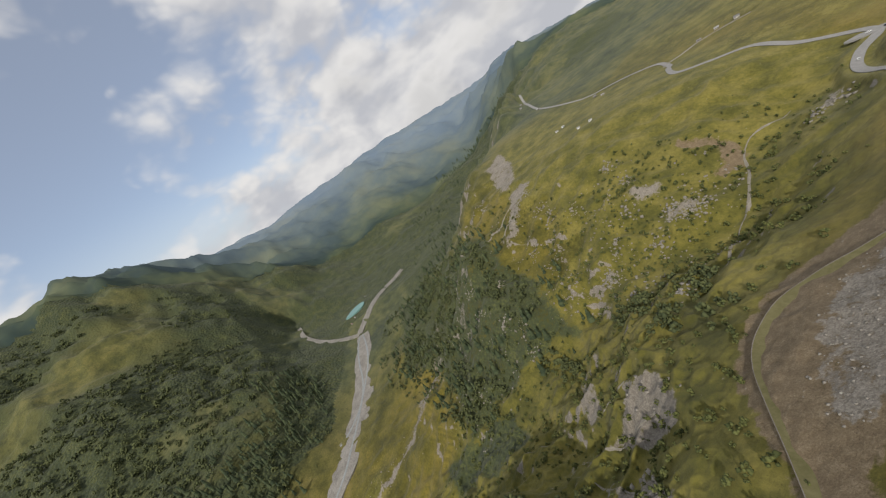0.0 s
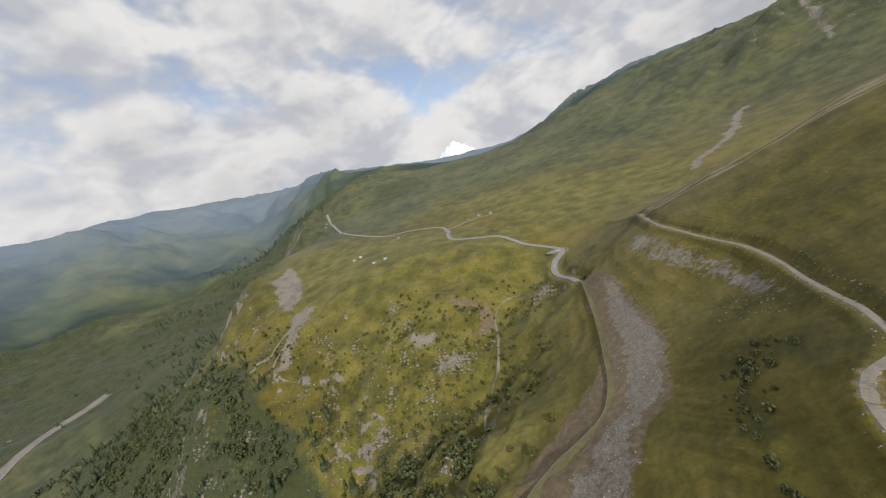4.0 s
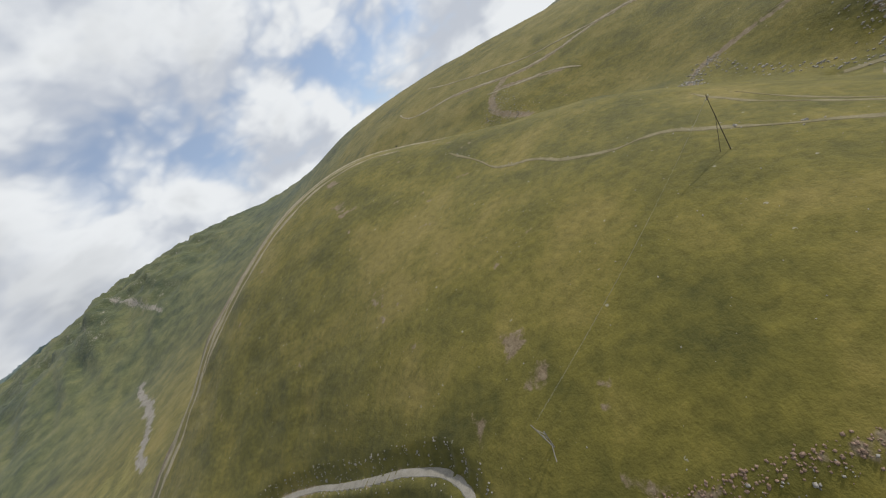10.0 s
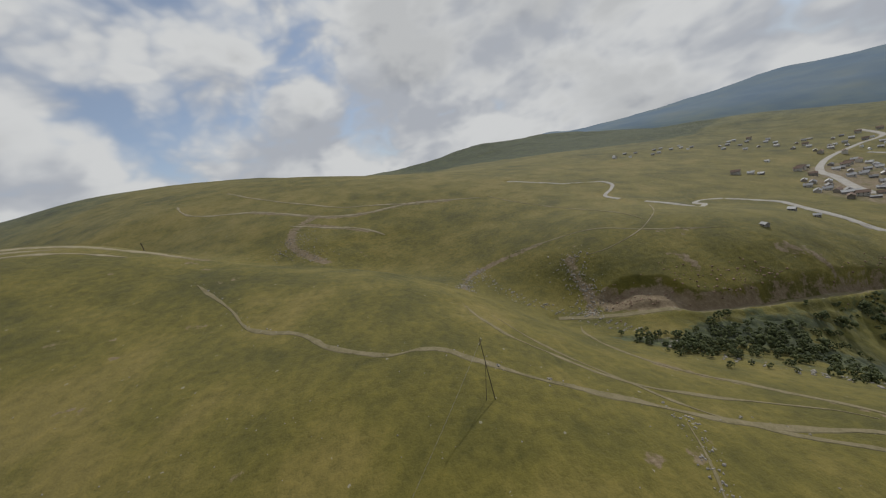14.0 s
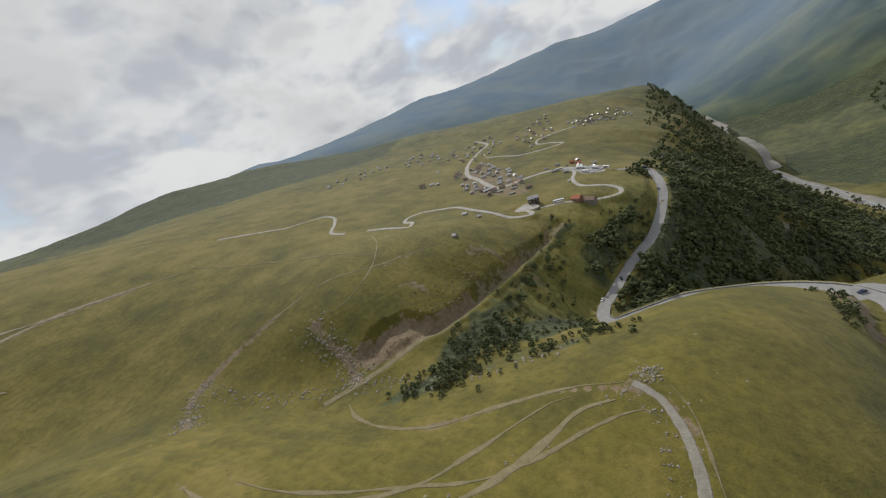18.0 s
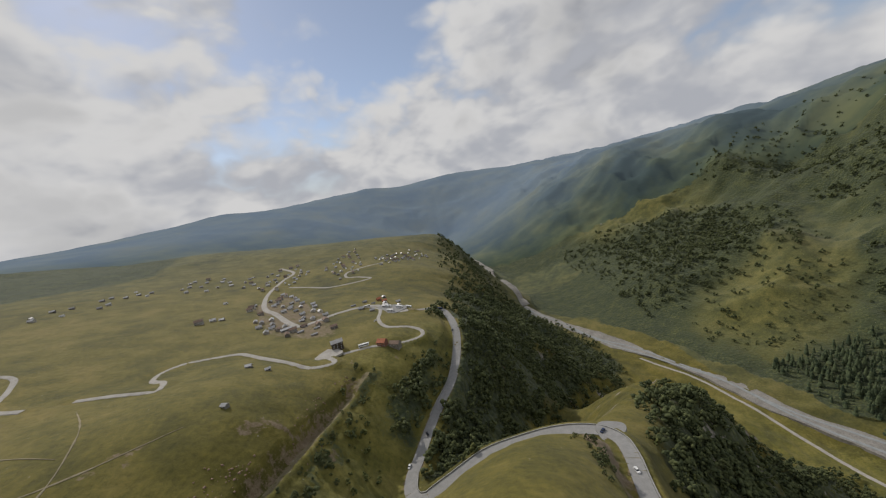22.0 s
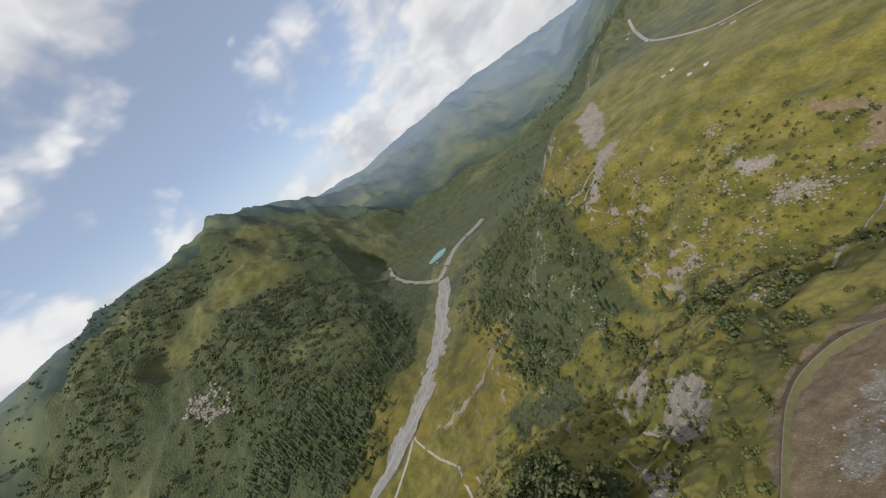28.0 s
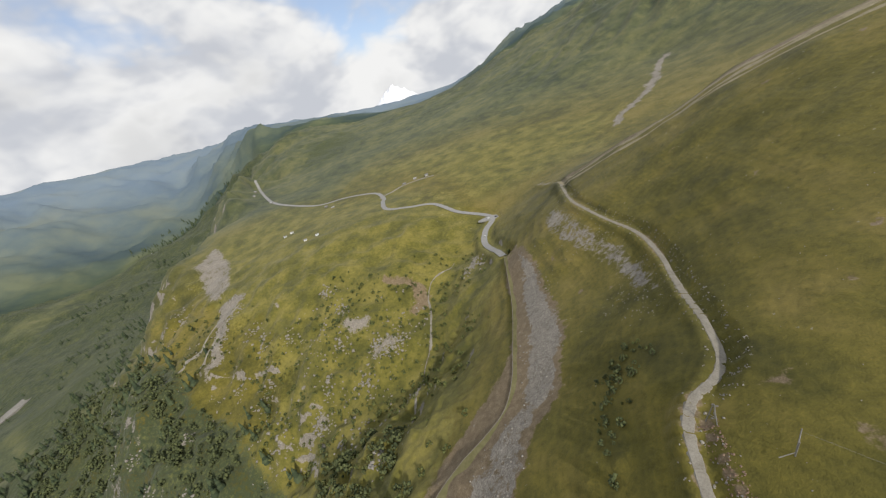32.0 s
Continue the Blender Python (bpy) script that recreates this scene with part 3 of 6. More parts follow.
# footpaths and ruts worn into the turf: line, half width, breaks
TRAILS = dict(
    hill_track=([(240, 130), (208, 106), (184, 92), (172, 71), (157, 59), (146, 44), (142, 36), (143, 26), (140, 18), (130, 8), (118, -6), (109, -21), (101, -34), (92, -46), (84, -60), (75, -78), (62, -86)], 1.55, 0.10),
    groove=([(196, -5), (170, -6), (150, -11), (136, -20), (124, -28), (112, -38), (104, -52), (96, -66), (86, -80), (74, -87)], 1.2, 0.35),
    rut_a=([(46, -76), (56, -82), (70, -72), (82, -58), (96, -45), (118, -34), (150, -19), (176, -14)], 1.00, 0.40),
    rut_b=([(60, -93), (76, -91), (93, -84), (111, -73), (127, -60), (150, -56), (173, -60), (192, -70)], 1.37, 0.42),
    rut_c=([(52, -98), (44, -84), (40, -66), (38, -54)], 0.62, 0.45),
    stony_run=([(95, -37), (81, -29), (69, -20), (58, -11), (46, 2), (40, 20)], 0.75, 0.48),
    ridge_track=([(13, 460), (26, 425), (63, 406), (91, 386), (122, 374), (147, 366), (187, 332), (222, 312), (249, 294), (281, 270), (309, 226), (306, 188), (294, 144)], 4.2, 0.22),
    ridge_rut=([(15, 446), (24, 411), (87, 371), (140, 353), (183, 329), (241, 290), (271, 264), (297, 219)], 2.4, 0.32),
    ridge_rut_b=([(115, 359), (175, 318), (207, 299), (231, 281), (261, 257), (285, 213), (282, 177)], 2.0, 0.34),
    plateau_trail=([(299, -81), (287, -103), (266, -141), (239, -162), (217, -188), (205, -205)], 0.6, 0.5),
    cross_trail=([(308, -237), (280, -215), (258, -193), (239, -162), (234, -129), (240, -109)], 0.5, 0.5),
    far_trail=([(484, -140), (440, -152), (395, -165), (340, -178), (290, -182), (250, -178)], 0.6, 0.5),
    crest_track=([(640, 294), (590, 262), (552, 175), (520, 125), (497, 89), (492, 40), (509, -38), (497, -89), (482, -133)], 2.25, 0.40),
    crest_rut=([(700, 240), (640, 190), (570, 120), (530, 60), (520, 0), (500, -50)], 1.87, 0.45),
    low_scar=([(470, 120), (457, 81), (453, 61), (449, 40), (425, 10)], 2.00, 0.42),
)
# broad brown scars where water and feet have bared the soil: line, half width
SCARS = dict(crest=([(552, 175), (497, 89), (492, 40), (509, -38), (497, -89)], 6), gully=([(497, 89), (455, 110), (420, 112), (400, 102), (375, 80)], 7), low=([(470, 100), (453, 61), (440, 30)], 5),
             ridge=([(14, 460), (29, 435), (67, 416), (95, 395), (126, 383), (151, 375), (191, 340), (225, 319), (251, 299), (282, 273), (309, 226), (306, 188), (294, 144)], 7), scar=([(23, 98), (22, 87), (22, 70), (24, 54), (27, 38), (29, 26)], 2.2), run=([(263, -24), (291, -38), (297, -67), (287, -103)], 3.5), rubble=([(198, -83), (213, -93), (232, -97), (245, -103)], 5),
             bend=([(44, -78), (58, -90), (93, -84), (127, -60)], 2.5), dome=([(-209, 365), (-180, 366), (-160, 350), (-170, 330)], 8))
ROAD_LINES = {}
for _n, (_p, _w) in ROADS.items():
    _l = smooth_line(_p)
    _z = height(_l[:, 0], _l[:, 1])
    _k = np.ones(13) / 13
    _z = np.convolve(np.pad(_z, 6, mode="edge"), _k, mode="valid")
    ROAD_LINES[_n] = (np.c_[_l, _z], _w)


def near_line(x, y, line, reach):
    """Distance to a polyline and the height at its nearest place, for points closer than reach (others: inf)."""
    dist, zz = np.full(len(x), np.inf), np.zeros(len(x))
    lo, hi = line[:, :2].min(0) - reach, line[:, :2].max(0) + reach
    near = np.where((x > lo[0]) & (x < hi[0]) & (y > lo[1]) & (y < hi[1]))[0]
    for i in range(0, len(near), 20000):
        k = near[i:i + 20000]
        d2 = (x[k][:, None] - line[None, :, 0]) ** 2 + (y[k][:, None] - line[None, :, 1]) ** 2
        j = d2.argmin(1)
        dist[k], zz[k] = np.sqrt(d2[np.arange(len(k)), j]), line[j, 2]
    return dist, zz


_bt = smooth_line([(208, -92), (206, -115), (194, -130), (177, -138), (170, -151), (163, -187), (155, -242), (147, -289)], 3.0)
BANK_TOP = np.c_[_bt, np.zeros(len(_bt))]


def land(x, y):
    """The finished surface: the hills with the roads cut level into them."""
    sh = np.shape(x)
    x, y = np.ravel(np.asarray(x, float)), np.ravel(np.asarray(y, float))
    h = height(x, y)
    far = np.hypot(x, y) / 250
    for line, w in ROAD_LINES.values():
        d, z = near_line(x, y, line, w + 16)
        t = np.clip((d - (w + (1.5 if w > 2.2 else 0.6) + far)) / (9.0 if w > 2.2 else 4.5), 0, 1)
        t = t * t * (3 - 2 * t)
        h = np.where(np.isfinite(d), (z - 0.1) * (1 - t) + h * t, h)
    # the eroded bank breaks off below its upper edge
    d, _ = near_line(x, y, BANK_TOP, 26)
    k = np.where(np.isfinite(d))[0]
    if len(k):
        j = ((x[k][:, None] - BANK_TOP[None, :, 0]) ** 2 + (y[k][:, None] - BANK_TOP[None, :, 1]) ** 2).argmin(1)
        t = np.gradient(BANK_TOP[:, :2], axis=0)
        t /= np.linalg.norm(t, axis=1, keepdims=True)
        side = (x[k] - BANK_TOP[j, 0]) * t[j, 1] - (y[k] - BANK_TOP[j, 1]) * t[j, 0] + 3 * (fbm(x[k], y[k], 9, 2) - 0.5)
        ends = np.clip(np.minimum(j, len(BANK_TOP) - 1 - j) / 4.0, 0, 1)
        h[k] -= (3.6 + 3.0 * fbm(x[k], y[k], 14, 3)) * np.clip(side / 1.6, 0, 1) * np.clip(1.6 - side / 11.0, 0, 1) * ends
    return h.reshape(sh)


def inside(x, y, poly, ragged=0.0, soft=1.0):
    """1 inside the outline, 0 outside, with a soft, ragged rim."""
    p = np.array(poly, float)
    lo, hi = p.min(0) - 40, p.max(0) + 40
    out = np.zeros(len(x))
    k = np.where((x > lo[0]) & (x < hi[0]) & (y > lo[1]) & (y < hi[1]))[0]
    if not len(k):
        return out
    xx, yy = x[k], y[k]
    if ragged:
        xx = xx + (fbm(xx, yy, ragged * 2.2, 3) - 0.5) * 2 * ragged
        yy = yy + (fbm(xx + 91, yy + 37, ragged * 2.2, 3) - 0.5) * 2 * ragged
    odd, dist = np.zeros(len(k), bool), np.full(len(k), 1e9)
    for a, b in zip(p, np.roll(p, -1, 0)):
        cross = ((a[1] > yy) != (b[1] > yy)) & (xx < (b[0] - a[0]) * (yy - a[1]) / (b[1] - a[1] + 1e-9) + a[0])
        odd ^= cross
        ab = b - a
        t = np.clip(((xx - a[0]) * ab[0] + (yy - a[1]) * ab[1]) / (ab @ ab + 1e-9), 0, 1)
        dist = np.minimum(dist, np.hypot(xx - a[0] - t * ab[0], yy - a[1] - t * ab[1]))
    rim = (2.5 + np.hypot(xx, yy) / 110) * soft
    out[k] = np.clip(0.5 + np.where(odd, dist, -dist) / (2 * rim), 0, 1)
    return out


# bare, stony and wooded ground on the plan
SCREE = dict(
    fan=[(-40, 325), (-28, 301), (-17, 233), (-11, 192), (-18, 168), (-18, 148), (-29, 140), (-38, 146), (-33, 166), (-33, 204), (-36, 260), (-38, 300)],
    chute=[(-28, 143), (-34, 124), (-40, 107), (-44, 92), (-45, 74), (-44, 54), (-50, 40), (-60, 42), (-66, 60), (-68, 80), (-67, 94), (-62, 114), (-51, 131), (-38, 147)],
    quarry=[(-660, 560), (-588, 500), (-532, 450), (-500, 400), (-505, 372), (-560, 402), (-668, 490)],
    runnel=[(-500, 372), (-479, 376), (-467, 384), (-450, 372), (-440, 319), (-434, 260), (-445, 258), (-455, 302)],
    pale_face=[(-257, 205), (-251, 224), (-238, 216), (-238, 202)],
    ledge=[(-209, 278), (-173, 291), (-169, 281), (-192, 263), (-204, 265)],
    ledge_b=[(-250, 300), (-225, 318), (-215, 300), (-238, 285)],
    crag=[(-107, 430), (-88, 398), (-100, 366), (-112, 380)],
    side_scree=[(-640, -190), (-597, -115), (-588, -39), (-615, 36), (-650, 115), (-590, 100), (-572, 32), (-566, -49), (-585, -140)],
    badland_a=[(-85, -127), (-95, -94), (-99, -75), (-106, -58), (-106, -37), (-89, -28), (-72, -36), (-67, -59), (-73, -80), (-71, -106)],
    badland_b=[(-120, -9), (-148, 20), (-117, 25), (-99, 11), (-105, -9)],
    badland_c=[(-93, -11), (-80, 6), (-67, 6), (-70, -8)],
    badland_d=[(-165, 37), (-158, 61), (-144, 75), (-121, 64), (-108, 51), (-124, 41)],
    badland_e=[(-205, 60), (-246, 107), (-196, 85), (-183, 59)],
    badland_f=[(-177, -255), (-260, -290), (-231, -219), (-181, -200), (-165, -223)],
    rock_band=[(-7, 379), (12, 318), (26, 274), (35, 252), (41, 215), (42, 178), (35, 162), (30, 186), (22, 230), (6, 270), (-13, 314)],
    stones=[(-28, 20), (-28, 40), (-20, 37), (-20, 25)],
    cliff_west=[(-1040, -600), (-1090, -640), (-1160, -680), (-1180, -730), (-1100, -740), (-1050, -700)],
    mountain_run_a=[(120, 690), (190, 800), (270, 950), (330, 1080), (345, 1075), (290, 940), (205, 790), (140, 690)],
    mountain_run_b=[(520, 1150), (560, 1300), (600, 1480), (615, 1475), (580, 1295), (540, 1150)],
)
EARTH = dict(
    bank=[(208, -92), (209, -104), (204, -116), (194, -130), (177, -138), (170, -151), (163, -187), (155, -242), (146, -289), (139, -300), (150, -240), (156, -195), (163, -150), (171, -122), (184, -103), (194, -88)],
    bare_a=[(-185, 369), (-162, 366), (-152, 332), (-173, 343)],
    bare_b=[(40, 105), (48, 108), (46, 99)], bare_c=[(58, 95), (68, 94), (64, 86)], bare_d=[(50, 88), (56, 86), (55, 80), (49, 82)],
    bend_cut=[(-18, -217), (-29, -209), (-29, -196), (-25, -178), (-21, -165), (-17, -170), (-20, -190), (-16, -208)],
    crest_bare=[(246, 240), (256, 250), (262, 240), (250, 228)], village=[(394, -576), (383, -697), (232, -503), (178, -385), (226, -390), (287, -421)],
    gallery_band=[(-57, 330), (-47, 240), (-47, 190), (-60, 165), (-86, 130), (-97, 95), (-92, 62), (-74, 36), (-59, 11), (-42, -10), (-36, -6), (-50, 30), (-38, 44), (-38, 70), (-40, 100), (-30, 125), (-16, 146), (-14, 168), (-8, 192), (-14, 233), (-24, 301), (-36, 332)],
    gallery_foot=[(-30, -70), (-50, -30), (-56, 20), (-40, 25), (-32, -20), (-24, -60)],
)
FOREST = dict(
    below_road=[(60, -467), (24, -571), (-18, -565), (-106, -608), (-278, -790), (-105, -524), (6, -330), (40, -248), (70, -228), (88, -222), (84, -254), (70, -305), (52, -370), (46, -440)],
    gorge=[(73, -651), (15, -778), (-54, -928), (-216, -1191), (-270, -981), (-320, -831), (-306, -778), (-109, -628), (-19, -585)],
    upper=[(99, -312), (76, -357), (69, -360), (82, -313), (95, -282), (103, -250), (112, -254), (112, -283)],
    bank_foot=[(123, -315), (126, -285), (134, -252), (136, -222), (141, -190), (136, -150), (143, -108), (150, -84), (170, -74), (161, -102), (151, -140), (145, -190), (140, -219), (130, -309)],
    gully_foot=[(150, -100), (130, -110), (105, -150), (96, -185), (84, -200), (96, -206), (118, -185), (140, -150), (152, -120)],
    spur_west=[(-152, -351), (-195, -342), (-433, -464), (-470, -344), (-460, -275), (-426, -227), (-333, -156), (-187, -108), (-146, -109), (-117, -129), (-80, -132), (-56, -150), (-58, -180), (-60, -210), (-78, -256), (-120, -326)],
    knoll=[(-157, -93), (-232, -80), (-258, -35), (-220, -17), (-172, -15), (-168, 9), (-140, 0), (-120, -31), (-107, -48), (-120, -84)],
    hedge=[(-40, -131), (-48, -117), (-33, -74), (-32, -55), (-24, -18), (-18, -11), (-12, -26), (-18, -48), (-22, -82), (-26, -110)],
    dome_west=[(-1050, 380), (-951, 338), (-647, 339), (-443, 251), (-318, 186), (-265, 167), (-303, 142), (-353, 68), (-375, 12), (-595, 91), (-770, 60), (-990, 190)],
    dome_foot=[(-282, 168), (-198, 179), (-135, 185), (-98, 124), (-95, 98), (-144, 113), (-191, 120), (-181, 84), (-260, 78), (-302, 109)],
    pines=[(-600, -690), (-735, -698), (-888, -544), (-880, -355), (-900, -219), (-1140, -148), (-1131, -75), (-1029, -98), (-830, -226), (-770, -280), (-680, -355), (-635, -465), (-575, -560)],
    bush_line=[(22, 145), (12, 137), (5, 121), (2, 108), (2, 97), (1, 76), (0, 45), (-6, 45), (-6, 76), (-4, 97), (-4, 110), (0, 124), (8, 142), (18, 149)],
    bend_bushes=[(-6, -214), (-16, -210), (-22, -196), (-19, -176), (-15, -158), (-10, -160), (-13, -182), (-14, -200)],
    spur_foot=[(172, -84), (148, -107), (117, -133), (89, -142), (66, -150), (58, -142), (85, -124), (106, -104), (138, -86)],
    meadow_rim=[(-440, -20), (-380, 20), (-330, 60), (-280, 50), (-300, 10), (-380, -40)],
    east_hills=[(820, -900), (900, -640), (1000, -450), (1250, -280), (1600, -200), (1990, -150), (1990, -1400), (1400, -1450), (950, -1250)],
    far_side=[(-1000, 250), (-1250, 330), (-1500, 800), (-1900, 1500), (-1500, 1500), (-1200, 1000), (-1050, 600), (-900, 480)],
)
LUSH = [[(-30, -60), (-60, 30), (-95, 100), (-60, 330), (-130, 440), (-260, 330), (-330, 230), (-420, 100), (-420, -60), (-330, -180), (-180, -120), (-100, -90)],
        [(-60, 380), (-80, 500), (-310, 680), (-560, 720), (-660, 560), (-600, 430), (-420, 330), (-300, 260), (-120, 330)],
        [(-90, 560), (-250, 800), (-500, 900), (-100, 900), (150, 800), (100, 620)],
        [(-878, -356), (-980, -239), (-1141, -151), (-972, -190), (-850, -300)],
        [(130, -320), (150, -240), (160, -150), (100, -170), (95, -230), (75, -320), (60, -420), (90, -440)],
        [(-620, -110), (-480, -130), (-400, -250), (-380, -500), (-420, -640), (-560, -400), (-640, -240)],
        [(-540, -889), (-652, -1005), (-882, -1039), (-938, -826), (-755, -706), (-585, -705)], [(-690, -2081), (-1180, -1796), (-1077, -1456), (-688, -1668), (-605, -1853)],
        [(-1387, -881), (-1866, -357), (-1516, -323), (-1334, -696)]]
GALLERY = smooth_line([(-33, -146), (-49, -132), (-60, -112), (-57, -88), (-48, -58), (-45, -40), (-48, -18), (-56, 6), (-66, 28), (-76, 48), (-85, 68), (-88, 86), (-84, 106), (-72, 122), (-58, 134), (-48, 146), (-44, 165),
                       (-44, 190), (-46, 247), (-51, 298), (-56, 340)], 3.0)


ROCKY = dict(fan=0.82, chute=0.62, quarry=0.64, runnel=0.8, stones=0.5, rock_band=0.50, mountain_run_a=0.8, mountain_run_b=0.8, badland_a=0.72, badland_b=0.72, badland_d=0.72, cliff_west=0.62)


def cover(x, y, slope_now):
    """rock, earth, forest and lush on the points of the plan."""
    r = np.hypot(x, y)
    h = base_height(x, y)
    slope = np.hypot(base_height(x + 12, y) - h, base_height(x, y + 12) - h) / 12
    rock, earth, wood, lush = (np.zeros(len(x)) for _ in range(4))
    for n, p in SCREE.items():
        rock = np.maximum(rock, inside(x, y, p, {"quarry": 10.0, "cliff_west": 45.0, "chute": 4.0, "fan": 5.0, "rock_band": 5.0}.get(n, 14.0)) * ROCKY.get(n, 0.62))
    for n, p in EARTH.items():
        earth = np.maximum(earth, inside(x, y, p, 3.0) * {"village": 0.56, "gallery_band": 0.78, "gallery_foot": 0.42}.get(n, 0.9))
    for n, p in FOREST.items():
        wood = np.maximum(wood, inside(x, y, p, 4.0 if n in ("hedge", "bush_line", "bend_bushes", "spur_foot") else 14.0, 2.0) * (0.45 if n in ("hedge", "bush_line", "bend_bushes", "spur_foot") else 0.62 if n in ("dome_west", "far_side", "spur_west") else 0.3 if n == "dome_foot" else 0.9))
    for p in LUSH:
        lush = np.maximum(lush, inside(x, y, p, 26.0, 9.0))
    # crags on the steepest faces of the dome and the far side of the valley
    crag = np.clip((slope_now - 0.95) / 0.4, 0, 1) * np.clip((fbm(x, y, 22, 4) - 0.47) * 9, 0, 1) * (r > 150) * (r < 1300) * (x < -60) * 0.85
    bank_x = np.interp(-y, [-130, -75, 23, 107, 258, 407, 584, 777, 946, 1293, 1900, 2300], [-1300, -1190, -1000, -870, -760, -640, -545, -470, -410, -225, -170, -60])
    wild = (x < bank_x - 30 + 60 * (fbm(x, y, 80, 3) - 0.5)) | (x < -1250) | ((x < 400) & (y < -2300))
    patch = fbm(x + 300, y, 330, 4)
    wood = np.maximum(wood, np.where(wild & (r > 700), np.clip((patch - np.where((x < -850) & (y > 0), 0.28, 0.36)) * 8 + np.clip(slope - 0.45, 0, 0.4), 0, 1) * (1 - 0.95 * lush), 0))
    rock = np.maximum(rock, crag * (1 - 0.6 * wood))
    # alpine tone with painted haze, graded in by distance from the middle
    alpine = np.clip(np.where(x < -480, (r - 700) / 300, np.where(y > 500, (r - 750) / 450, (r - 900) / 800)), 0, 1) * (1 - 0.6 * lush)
    hh = height(x, y)
    high = np.clip((hh - 640 - 160 * (fbm(x, y, 120, 4) - 0.5)) / 110, 0, 1) * np.clip((slope_now - 0.38) / 0.25, 0, 1) * ((y > 700) & (r > 900))
    wood = np.maximum(wood, high * 0.5)
    rock = np.maximum(rock, high * 0.36)
    scuff = np.clip((fbm(x + 7, y - 3, 13, 4) - 0.66) * 9, 0, 1) * np.clip((fbm(x, y, 70, 2) - 0.42) * 6, 0, 1) * (r < 420) * (x > -20)
    earth = np.maximum(earth, scuff * 0.52)
    far_n = (y > 1000) & (fbm(x, y + 500, 260, 4) > 0.60)
    wood = np.maximum(wood, far_n * 0.55)
    gal, _ = near_line(x, y, np.c_[GALLERY + np.array([8.0, 0]), np.zeros(len(GALLERY))], 30)
    earth = np.maximum(earth, np.clip((12 - gal) / 6, 0, 1) * 0.62)
    for n in ("dirt_road", "bank_road", "main_road"):
        line, w = ROAD_LINES[n]
        d, _ = near_line(x, y, line, 14)
        earth = np.maximum(earth, np.clip(1 - (d - w) / 4.0, 0, 1) * 0.56)
    for pts, w in SCARS.values():
        line = smooth_line(pts)
        d, _ = near_line(x, y, np.c_[line, np.zeros(len(line))], w * 2 + 4)
        earth = np.maximum(earth, np.clip(1.3 - d / (w + r / 200), 0, 1) * 0.66)
    for pts, w, _ in TRAILS.values():
        line = smooth_line(pts)
        d, _ = near_line(x, y, np.c_[line, np.zeros(len(line))], 8)
        earth = np.maximum(earth, np.clip(1.2 - d / (w + 1.0), 0, 1) * 0.46)
    return dict(rock=rock, earth=earth, forest=wood, lush=lush, alpine=alpine)


# ---- ground: one sheet to the horizon, finest under the camera's path ----
def grid_mesh(name, rr, na):
    th = np.linspace(0, 2 * np.pi, na, endpoint=False)
    g_r, g_t = np.meshgrid(rr, th, indexing="ij")
    x, y = g_r * np.sin(g_t), g_r * np.cos(g_t)
    z = land(x, y)
    nr = len(rr)
    idx = np.arange(nr * na).reshape(nr, na)
    a, b = idx[:-1], idx[1:]
    quads = np.stack([a, np.roll(a, -1, 1), np.roll(b, -1, 1), b], -1).reshape(-1, 4)[:, ::-1]
    me = bpy.data.meshes.new(name)
    me.vertices.add(nr * na)
    me.vertices.foreach_set("co", np.stack([x, y, z], -1).astype(np.float32).ravel())
    nq = len(quads)
    me.loops.add(nq * 4)
    me.loops.foreach_set("vertex_index", quads.astype(np.int32).ravel())
    me.polygons.add(nq)
    me.polygons.foreach_set("loop_start", np.arange(0, nq * 4, 4, dtype=np.int32))
    me.polygons.foreach_set("use_smooth", np.ones(nq, bool))
    me.update(calc_edges=True)
    dr = np.gradient(z, rr, axis=0)
    dt = (np.roll(z, -1, 1) - np.roll(z, 1, 1)) / (2 * (2 * np.pi / na) * g_r)
    return me, x.ravel(), y.ravel(), np.hypot(dr, dt).ravel()


_me, _x, _y, _s = grid_mesh("ground", np.r_[np.linspace(0.5, 60, 20), np.geomspace(62, 2010, 450)], 1000)
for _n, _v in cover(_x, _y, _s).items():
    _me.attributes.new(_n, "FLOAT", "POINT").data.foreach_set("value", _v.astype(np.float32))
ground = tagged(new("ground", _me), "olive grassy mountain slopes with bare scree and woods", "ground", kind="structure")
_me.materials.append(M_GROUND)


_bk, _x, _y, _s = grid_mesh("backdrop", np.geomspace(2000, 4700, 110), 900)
# weight of the painted haze, rising from 2000 to 3300 m out
_bk.attributes.new("haze_amount", "FLOAT", "POINT").data.foreach_set("value", np.clip((np.hypot(_x, _y) - 2000) / 1300, 0, 1).astype(np.float32))
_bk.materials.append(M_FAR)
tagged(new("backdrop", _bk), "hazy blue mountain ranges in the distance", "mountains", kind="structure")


def on_land(x, y, up=0.0):
    return float(land(np.array([x]), np.array([y]))[0]) + up


# ---- helpers for things ----
def part(name, bm, material, parent=None, label="", smooth=False):
    me = bpy.data.meshes.new(name)
    bm.to_mesh(me)
    bm.free()
    me.materials.append(material)
    if smooth:
        for p in me.polygons:
            p.use_smooth = True
    ob = new(name, me)
    if parent:
        ob.parent = parent
    if label:
        ob["label"] = label
    return ob


